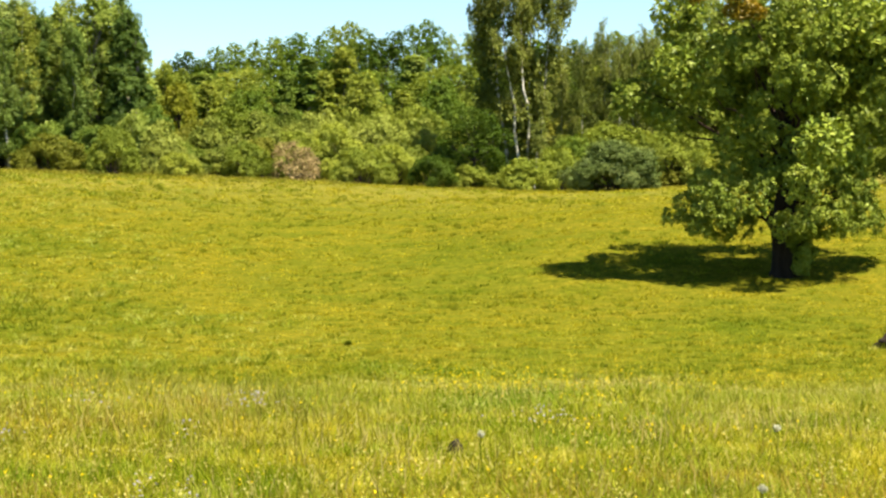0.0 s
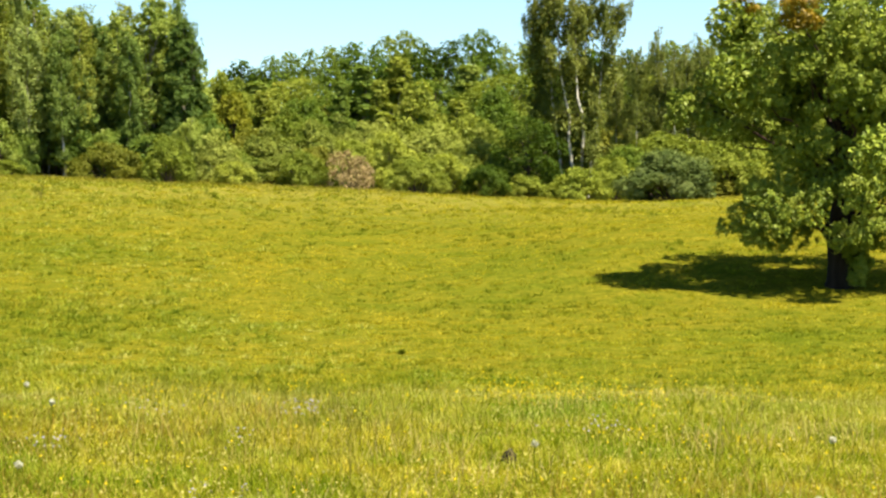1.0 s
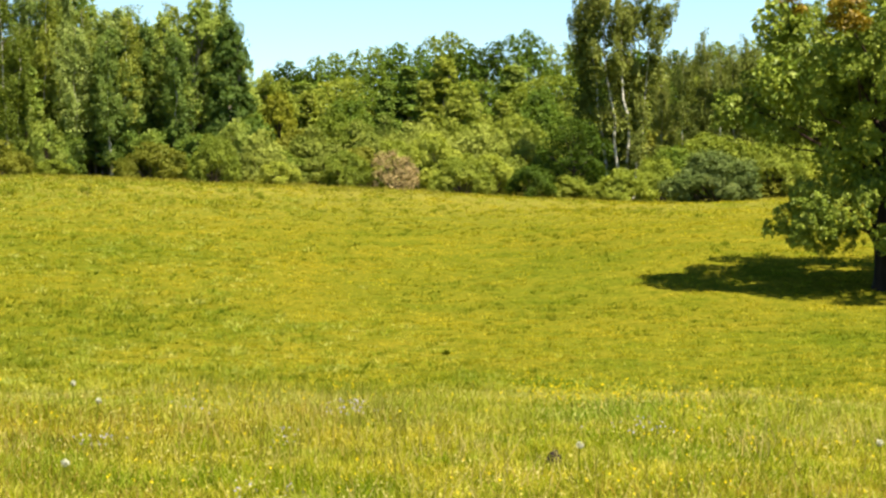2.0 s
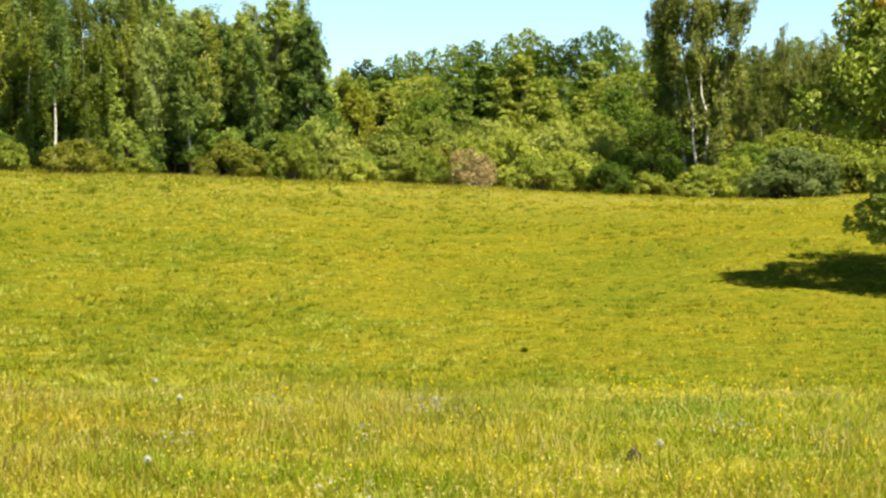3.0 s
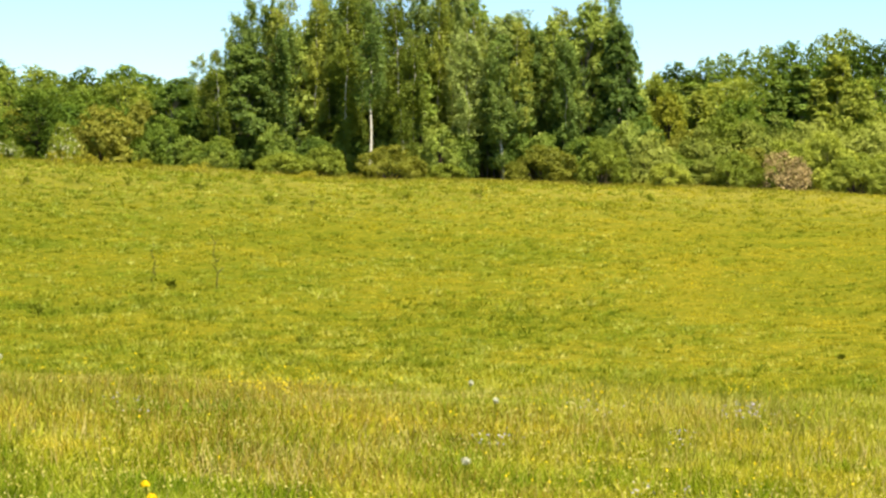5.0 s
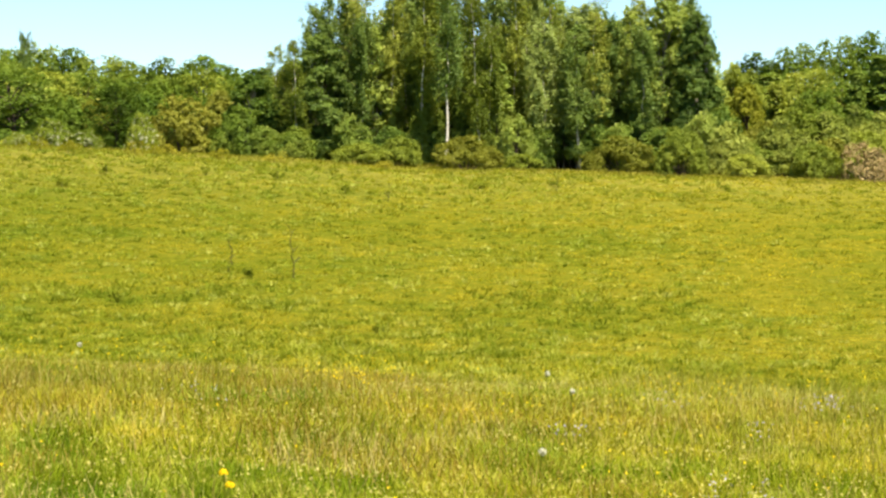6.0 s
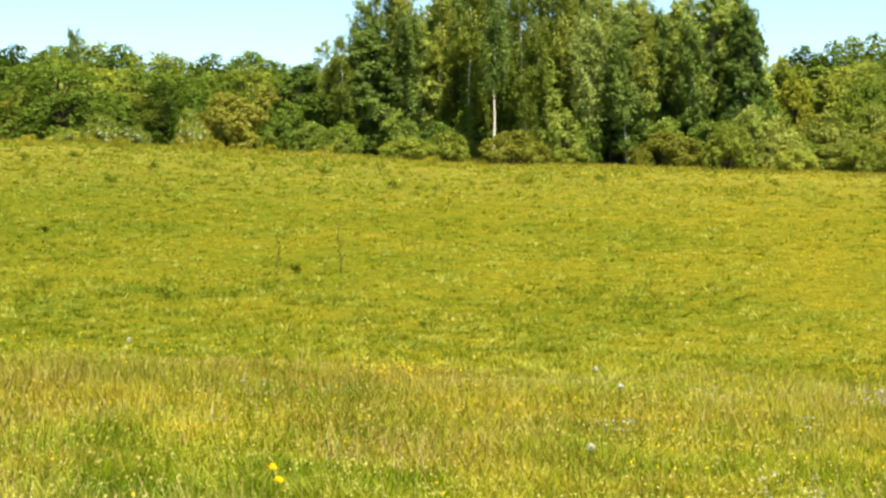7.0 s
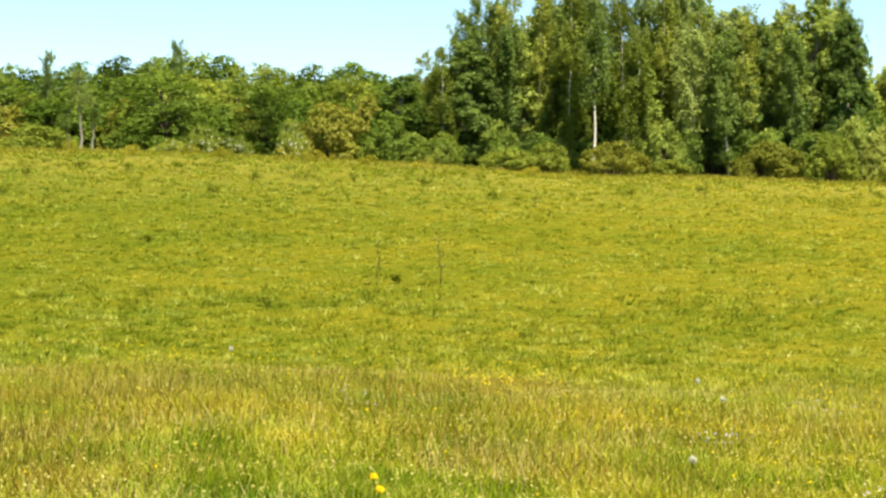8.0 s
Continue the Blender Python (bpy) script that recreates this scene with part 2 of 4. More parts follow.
def leaf_faces(centres, normals, size, rng, slim=0.6, hang=0.0):
    """Small pointed leaves, one face each."""
    n = len(centres)
    u = rng.normal(size=(n, 3))
    u[:, 2] -= hang * 2.0
    u = unit(u - (u * normals).sum(1, keepdims=True) * normals)
    w = np.cross(normals, u)
    s = np.asarray(size).reshape(-1, 1) * np.ones((n, 1))
    v = np.stack([centres - u * s - w * s * slim, centres - u * s + w * s * slim, centres + u * s * 1.2], 1)
    return v.reshape(-1, 3), np.arange(3 * n).reshape(-1, 3)


def clump_leaves(clumps, count, size, rng, flat=0.75, wild=0.5, hang=0.0):
    """Leaves in the outer shells of round clumps, rows of x, y, z, radius."""
    clumps = np.asarray(clumps, float)
    share = clumps[:, 3] ** 2
    which = rng.choice(len(clumps), count, p=share / share.sum())
    d = unit(rng.normal(size=(count, 3)) + (0, 0, 0.35))
    rad = clumps[which, 3:4] * (0.5 + 0.55 * rng.random((count, 1)) ** 0.7 + 0.4 * rng.random((count, 1)) ** 6)
    centre = clumps[which, :3] + d * rad * (1, 1, flat)
    centre[:, 2] = np.maximum(centre[:, 2], 0.03)
    nrm = unit(d + wild * rng.normal(size=(count, 3)) + (0, 0, 0.25))
    return leaf_faces(centre, nrm, size * (0.6 + 0.8 * rng.random(count)), rng, 0.6, hang)


def lobe_sprays(lobes, per, rng, small=0.2, large=0.36, low=-0.45, middle=0.4, dome=0.7, flatten=1.0):
    """Leafy sprays over the outside of round lobes, rows of x, y, z, radius: their places and sizes, and the way out of the lobe."""
    lobes = np.asarray(lobes, float)
    heart = np.array([lobes[:, 0].mean(), lobes[:, 1].mean(), lobes[:, 2].max() * middle])
    rows, outs = [], []
    for i, lobe in enumerate(lobes):
        d = unit(rng.normal(size=(per, 3)))
        d = d[d[:, 2] > low]
        rad = lobe[3] * (small + (large - small) * rng.random((len(d), 1)))
        p = lobe[:3] + d * lobe[3] * (0.74 + 0.34 * rng.random((len(d), 1))) * (1, 1, flatten)
        gap = np.linalg.norm(p[:, None] - lobes[None, :, :3], axis=2) / lobes[None, :, 3]
        gap[:, i] = 1.0
        free = (gap.min(1) > 0.72) & (p[:, 2] > 0.05)
        rows.append(np.column_stack([p, rad])[free])
        outs.append(unit(d + dome * unit(p - heart))[free])
    return np.concatenate(rows), np.concatenate(outs)


def spray_leaves(sprays, outs, count, size, rng, flat=0.5, wild=0.5, tall=1.0, droop=0.4, hang=0.0):
    """Leaves gathered in sprays that lie across the way out of the crown and droop at their rims."""
    share = sprays[:, 3] ** 1.7
    k = rng.choice(len(sprays), count, p=share / share.sum())
    o, rad = outs[k], sprays[k, 3:4]
    u = unit(rng.normal(size=(count, 3))) * rng.random((count, 1)) ** 0.45
    u = u - (1 - flat) * (u * o).sum(1, keepdims=True) * o
    c = sprays[k, :3] + u * rad * (1, 1, tall)
    c[:, 2] -= droop * rad[:, 0] * (u ** 2).sum(1)
    c[:, 2] = np.maximum(c[:, 2], 0.03)
    nrm = unit(0.9 * o + 0.35 * u + wild * rng.normal(size=(count, 3)) + (0, 0, 0.3))
    return leaf_faces(c, nrm, size * (0.6 + 0.8 * rng.random(count)), rng, 0.6, hang)


def core_leaves(lobes, count, size, rng, fill=0.72):
    """Large sprays deep inside the lobes, which close the crown."""
    lobes = np.asarray(lobes, float)
    share = lobes[:, 3] ** 2
    c = lobes[rng.choice(len(lobes), count, p=share / share.sum())]
    p = c[:, :3] + unit(rng.normal(size=(count, 3))) * c[:, 3:4] * fill * rng.random((count, 1)) ** 0.4
    p[:, 2] = np.maximum(p[:, 2], 0.1)
    return leaf_faces(p, unit(rng.normal(size=(count, 3))), size * (0.6 + 0.6 * rng.random(count)), rng, 0.7)


def shoots(clumps, count, per, length, size, rng):
    """Thin leafy shoots that stick up and out of the clumps."""
    c = np.asarray(clumps, float)
    c = c[rng.integers(0, len(c), count)]
    way = unit(np.column_stack([rng.normal(size=(count, 2)) * 0.45, np.ones(count)]) + 0.35 * unit(c[:, :3] * (1, 1, 0)))
    t = rng.random((count, per, 1))
    span = (length * (0.5 + rng.random((count, 1, 1)))) + c[:, None, 3:4] * 0.8
    p = (c[:, None, :3] + way[:, None] * t * span + rng.normal(size=(count, per, 3)) * 0.07).reshape(-1, 3)
    p[:, 2] = np.maximum(p[:, 2], 0.05)
    nrm = unit(rng.normal(size=p.shape) + (0, 0, 0.4))
    return leaf_faces(p, nrm, size * (0.6 + 0.7 * rng.random(len(p))), rng, 0.5)


def tube(points, radii, sides=7):
    """Corners and faces of a bent, tapered stem through the given points."""
    pts = np.asarray(points, float)
    tang = unit(np.gradient(pts, axis=0))
    ref = np.array([1.0, 0.02, 0.0]) if abs(tang[0, 2]) > 0.6 else np.array([0.0, 0.0, 1.0])
    a = unit(np.cross(tang, ref))
    b = np.cross(tang, a)
    ang = np.linspace(0, 2 * np.pi, sides, endpoint=False)
    ring = a[:, None] * np.cos(ang)[None, :, None] + b[:, None] * np.sin(ang)[None, :, None]
    v = (pts[:, None] + ring * np.asarray(radii, float)[:, None, None]).reshape(-1, 3)
    f = []
    for i in range(len(pts) - 1):
        for j in range(sides):
            k = (j + 1) % sides
            f.append((i * sides + j, i * sides + k, (i + 1) * sides + k, (i + 1) * sides + j))
    return v, np.array(f)


def join_arrays(pieces):
    vs, fs, at = [], [], 0
    for v, f in pieces:
        vs.append(v)
        fs.append(np.asarray(f) + at)
        at += len(v)
    return np.concatenate(vs), np.concatenate(fs)


def bent(start, end, sag, rng, steps=6, wobble=0.05):
    t = np.linspace(0, 1, steps)[:, None]
    p = np.asarray(start) * (1 - t) + np.asarray(end) * t
    p = p + np.array([0, 0, 1]) * sag * np.sin(np.pi * t)
    span = np.linalg.norm(np.asarray(end) - np.asarray(start))
    p[1:-1] += rng.normal(size=(steps - 2, 3)) * wobble * span * 0.3
    return p


# ======== the lie of the land ========
R_STEPS = (0.0, 10.0, 15.5, 18.5, 25.0, 35.0, 46.0, 56.0, 64.0, 80.0, 94.0)
Z_STEPS = (0.0, 0.0, -0.08, -0.32, -1.05, -1.62, -1.72, -1.52, -1.22, -0.45, 0.22)
EDGE_AZ = (-40.0, -24.0, -17.0, -12.0, -7.0, -2.5, 0.7, 3.5, 6.7, 10.8, 14.1, 17.5, 24.0, 40.0)
EDGE_UP = (1.5, 1.42, 1.33, 1.1, 0.8, 0.66, 0.56, 0.44, 0.32, 0.12, 0.02, 0.12, 0.2, 0.3)
EDGE_R = 138.0


def smooth_between(x, xs, ys):
    """Piecewise cubic through the steps, flat at the ends."""
    xs, ys = np.asarray(xs, float), np.asarray(ys, float)
    m = np.gradient(ys, xs)
    x = np.clip(x, xs[0], xs[-1])
    i = np.clip(np.searchsorted(xs, x, side="right") - 1, 0, len(xs) - 2)
    h = xs[i + 1] - xs[i]
    t = (x - xs[i]) / h
    return ((2 * t**3 - 3 * t**2 + 1) * ys[i] + (t**3 - 2 * t**2 + t) * h * m[i]
            + (-2 * t**3 + 3 * t**2) * ys[i + 1] + (t**3 - t**2) * h * m[i + 1])


def land(x, y):
    """Height of the ground."""
    x, y = np.asarray(x, float), np.asarray(y, float)
    r, az = np.hypot(x, y), np.degrees(np.arctan2(x, y))
    z = smooth_between(r, R_STEPS, Z_STEPS)
    edge = EYE + EDGE_R * np.tan(np.radians(smooth_between(az, EDGE_AZ, EDGE_UP)))
    k = np.clip((r - 60.0) / (EDGE_R - 60.0), 0, 1)
    far = 1.35
    z = z + (edge - far) * (0.35 * k + 0.65 * k * k * (3 - 2 * k))
    up = np.clip((r - 94.0) / (EDGE_R - 94.0), 0, 1)
    z = z + (far - 0.22) * up * (1.4 - 0.4 * up) * (r > 94.0)
    z = z + np.clip((r - EDGE_R) / 60.0, 0, 1) * (2.0 - 6.5 * np.clip((-az - 6.0) / 8.0, 0, 1))
    left = np.clip((-az - 2.0) / 16.0, 0, 1) * np.clip(1 - abs(r - 18.0) / 16.0, 0, 1)
    z = z + 0.26 * left
    bank = np.clip((az - 7.0) / 9.0, 0, 1)
    bank = bank * bank * (3 - 2 * bank)
    rise = np.clip((r - 58.0) / 11.0, 0, 1)
    z = z + bank * 1.0 * rise * rise * (3 - 2 * rise) * np.clip((EDGE_R - r) / 60.0, 0, 1)
    bumps = 0.06 * np.sin(x * 0.33 + 1.2) * np.sin(y * 0.27) + 0.09 * np.sin(x * 0.09 + y * 0.05) * np.sin(y * 0.11 + 0.4)
    hummocks = 0.05 * np.sin(x * 1.1 + 0.6 * y) * np.sin(y * 0.9 - 0.4 * x + 1.0) + 0.04 * np.sin(x * 2.3 - y * 0.7 + 2.0)
    return z + bumps * np.clip((r - 22.0) / 20.0, 0, 1) + hummocks * np.clip(1 - abs(r - 19.0) / 7.0, 0, 1)


def spot(az, r):
    """A place on the ground by compass angle from +y to the right, and distance."""
    x, y = r * math.sin(radians(az)), r * math.cos(radians(az))
    return x, y, float(land(x, y))


def build_ground():
    rs = np.concatenate([np.linspace(0.5, 30, 75), np.linspace(31, 150, 80), np.geomspace(156, 3000, 24)])
    azs = np.concatenate([np.linspace(-180, -42, 24)[:-1], np.linspace(-42, 42, 180), np.linspace(42, 180, 24)[1:-1]])
    rr, aa = np.meshgrid(rs, np.radians(azs), indexing="ij")
    x, y = rr * np.sin(aa), rr * np.cos(aa)
    v = np.stack([x, y, land(x, y)], -1).reshape(-1, 3)
    nr, na = rr.shape
    i, j = np.meshgrid(np.arange(nr - 1), np.arange(na), indexing="ij")
    k = (j + 1) % na
    f = np.stack([i * na + j, (i + 1) * na + j, (i + 1) * na + k, i * na + k], -1).reshape(-1, 4)
    v = np.concatenate([v, [[0, 0, float(land(0, 0))]]])
    cap = [(len(v) - 1, b, (b + 1) % na, (b + 1) % na) for b in range(na)]
    me = bpy.data.meshes.new("ground")
    me.from_pydata(v.tolist(), [], [tuple(q) for q in f.tolist()] + [c[:3] for c in cap])
    me.polygons.foreach_set("use_smooth", np.ones(len(me.polygons), bool))
    me.update()
    me.materials.append(TURF)
    tagged(new("ground", me), "yellow-green grazed pasture dipping into a shallow hollow", "ground", kind="structure")


build_ground()


# ======== trees ========
def empty_thing(name):
    return new(name)


def birch_proto(seed, h=17.0, w=6.0, leaves=13000, stems=1, leafmat=None, bare=0.2, girth=0.16, bark=None, leaf=0.088, feet=(), clear=0.72):
    """White stems, rising branches, and drooping tassels of small leaves with gaps between them."""
    rng = np.random.default_rng(seed)
    ob = empty_thing("birch_tree")
    wood, twigs, tassels, ways, core = [], [], [], [], []
    for s in range(stems):
        off = rng.normal(size=2) * (0.0 if stems == 1 else 0.6)
        lean = rng.normal(size=2) * (0.5 if girth > 0.12 else 0.1) + off * 0.7
        hh = h * (1.0 if s == 0 else 0.86 + 0.1 * rng.random())
        if feet:
            off, lean, hh = np.array(feet[s][:2]), np.array((feet[s][2] - feet[s][0], 0.1)), h * feet[s][3]
        tpts = bent((off[0], off[1], -0.2), (off[0] + lean[0], off[1] + lean[1], hh * 0.95), 0, rng, 12, 0.02)
        wood.append(tube(tpts, np.linspace(girth, 0.012, 12), 7))
        for _ in range(int(54 / stems ** 0.5)):
            q = bare + (1 - bare) * rng.random() ** 0.9
            base = tpts[0] + (tpts[-1] - tpts[0]) * min(q, 1.0)
            env = w / 2 * (0.16 + 0.84 * math.sin(math.pi * min(max((q - bare * 0.6) / (1.06 - bare * 0.6), 0), 1)) ** 0.75)
            ang = rng.random() * 2 * math.pi
            reach = env * (0.35 + 0.65 * rng.random())
            way = np.array((math.cos(ang), math.sin(ang), 0.0))
            if feet and s < 2 and way[1] < 0.1 and 0.2 < q < clear and rng.random() < 0.65:
                continue
            tip = base + way * reach + (0, 0, reach * 0.55)
            twigs.append(tube(bent(base, tip, 0.2, rng, 4), np.linspace(0.035, 0.008, 4), 4))
            for k in range(5):
                p = base + (tip - base) * (0.3 + 0.7 * (k + rng.random()) / 5)
                fall = (0.3 + 1.3 * rng.random()) * (0.3 if q > 0.88 else 1.0)
                for step in range(1 + int(fall / 0.42)):
                    tassels.append((*(p + rng.normal(size=3) * (0.12, 0.12, 0.06) - (0, 0, 0.42 * step)), 0.17 + 0.15 * rng.random()))
                    ways.append(way)
            core.append((*(base + way * reach * 0.35 - (0, 0, 0.3)), 0.3 + 0.28 * env))
    tassels, ways = np.array(tassels), np.array(ways)
    v, f = join_arrays([spray_leaves(tassels, ways, leaves, leaf, rng, 0.9, 0.75, 1.7, 0.0, 0.7), core_leaves(core, leaves // 5, 0.15, rng, 1.1)])
    part("trunk", array_mesh("birch_trunk", *join_arrays(wood), bark or B_BIRCH, True), ob, "grey bark" if bark else "white birch bark with dark marks")
    part("branchwork", array_mesh("birch_branchwork", *join_arrays(twigs), B_DARK, True), ob, kind="stuff")
    part("crown", array_mesh("birch_crown", v, f, leafmat or L_BIRCH), ob)
    return ob


def broad_proto(seed, h=14.0, w=9.0, leaves=7500, leafmat=None, base=0.02, size=0.108, bark=None, lumps=36, name="broadleaf_tree", pointed=False, slim=False):
    """A rounded crown of overlapping lobes, each covered with leafy sprays."""
    rng = np.random.default_rng(seed)
    ob = empty_thing(name)
    tpts = bent((0, 0, -0.2), (rng.normal() * 0.4, rng.normal() * 0.4, h * 0.85), 0, rng, 9, 0.05)
    wood = [tube(tpts, np.linspace(0.24, 0.04, 9), 8)]
    lobes = []
    for i in range(lumps):
        q = (i + 0.5 * rng.random()) / (lumps - 0.5)
        if pointed:
            env = max(0.05, (1 - q) ** 0.8 * min(1.0, 0.6 + 2.5 * q))
        elif slim:
            env = (1 - 0.93 * q ** 3.0) ** 0.6 * min(1.0, 0.75 + q)
        else:
            env = (1 - (max(q - 0.35, 0.0) / 0.74) ** 2.3) ** 0.6
        cr = w * (0.125 + 0.08 * rng.random()) * (0.55 + 0.45 * env)
        ang = i * 2.39996 + rng.normal() * 0.4
        rad = max(0.0, w / 2 * env - cr * 0.8) * (0.45 + 0.55 * rng.random() ** 0.5)
        z = cr * 0.55 + (h - cr * 1.6) * (base + (1 - base) * q)
        p = np.array([math.cos(ang) * rad, math.sin(ang) * rad, z])
        lobes.append((*p, cr))
        wood.append(tube(bent(tpts[min(8, max(1, int(z / h * 7)))], p, 0.1, rng, 5), np.linspace(0.08, 0.02, 5), 5))
    sprays, outs = lobe_sprays(lobes, 40, rng)
    v, f = join_arrays([spray_leaves(sprays, outs, leaves, size, rng), core_leaves(lobes, leaves // 3, 0.24, rng, 0.9), shoots(lobes, 60, 9, 0.1, size * 0.8, rng)])
    v[:, 2] *= h / np.quantile(v[:, 2], 0.9995)
    part("trunk", array_mesh("tree_trunk", *join_arrays(wood), bark or B_DARK, True), ob)
    part("crown", array_mesh("tree_crown", v, f, leafmat or L_OAK), ob)
    return ob


def bush_proto(seed, h=4.0, w=5.5, leaves=6800, leafmat=None, size=0.071, lumps=17, wild=0.5, name="bush", bloom=0, twiggy=45):
    """A dome of overlapping leafy lobes down to the ground."""
    rng = np.random.default_rng(seed)
    ob = empty_thing(name)
    lobes, wood = [], []
    for i in range(lumps):
        ang, q = i * 2.39996 + rng.normal() * 0.3, (i + 0.5) / lumps
        el = math.asin(1 - q)
        cr = w * (0.1 + 0.07 * rng.random())
        rad = (w / 2 - cr) * (0.7 + 0.4 * rng.random())
        p = np.array([math.cos(ang) * math.cos(el) * rad, math.sin(ang) * math.cos(el) * rad, cr * 0.45 + math.sin(el) * (h - cr * 1.5) * (0.75 + 0.3 * rng.random())])
        lobes.append((*p, cr))
        wood.append(tube(bent((p[0] * 0.12, p[1] * 0.12, -0.1), p, 0.15, rng, 5), np.linspace(0.045, 0.012, 5), 5))
    sprays, outs = lobe_sprays(lobes, 42, rng, 0.22, 0.42, -0.45, 0.15, 0.9)
    v, f = join_arrays([spray_leaves(sprays, outs, leaves, size, rng, 0.55, wild), core_leaves(lobes, leaves // 4, 0.14, rng, 0.92), shoots(lobes, twiggy, 14, 0.15, size * 0.85, rng)])
    v[:, 2] *= h / np.quantile(v[:, 2], 0.999)
    part("branchwork", array_mesh("bush_stems", *join_arrays(wood), B_DARK, True), ob)
    part("foliage", array_mesh("bush_foliage", v, f, leafmat or L_SHRUB), ob)
    if bloom:
        pick = rng.random(len(sprays)) < 0.35
        v, f = spray_leaves(sprays[pick] * (1, 1, 1, 0.8), outs[pick], bloom, 0.075, rng, 0.6, 0.7)
        part("blossom", array_mesh("bush_blossom", v, f, L_BLOOM), ob, "white blossom", "stuff")
    return ob


PROTO = {}


def plant(key, az, r, h, w, label, category, group="", turn=None):
    """Sets a plant of the given kind, height and width on the ground."""
    build, h0, w0 = KINDS[key]
    x, y, z = spot(az, r)
    seen = PROTO.setdefault(key, [])
    if turn is None:
        turn = (az * 137.5 + r * 61.0) % 360
    squeeze = 0.88 + 0.3 * ((az * 7.3 + r * 3.1) % 1.0)
    m = pose(x, y, z, 0, 0, turn) @ Matrix.Diagonal((w / w0 * squeeze, w / w0 / squeeze, h / h0, 1))
    if not seen:
        ob = build()
        ob.matrix_basis = m
        seen.append(ob)
    else:
        src = seen[0]
        keep = src.matrix_basis.copy()
        src.matrix_basis = Matrix()
        ob = copy_thing(src, m)
        src.matrix_basis = keep
    return tagged(ob, label, category, group)


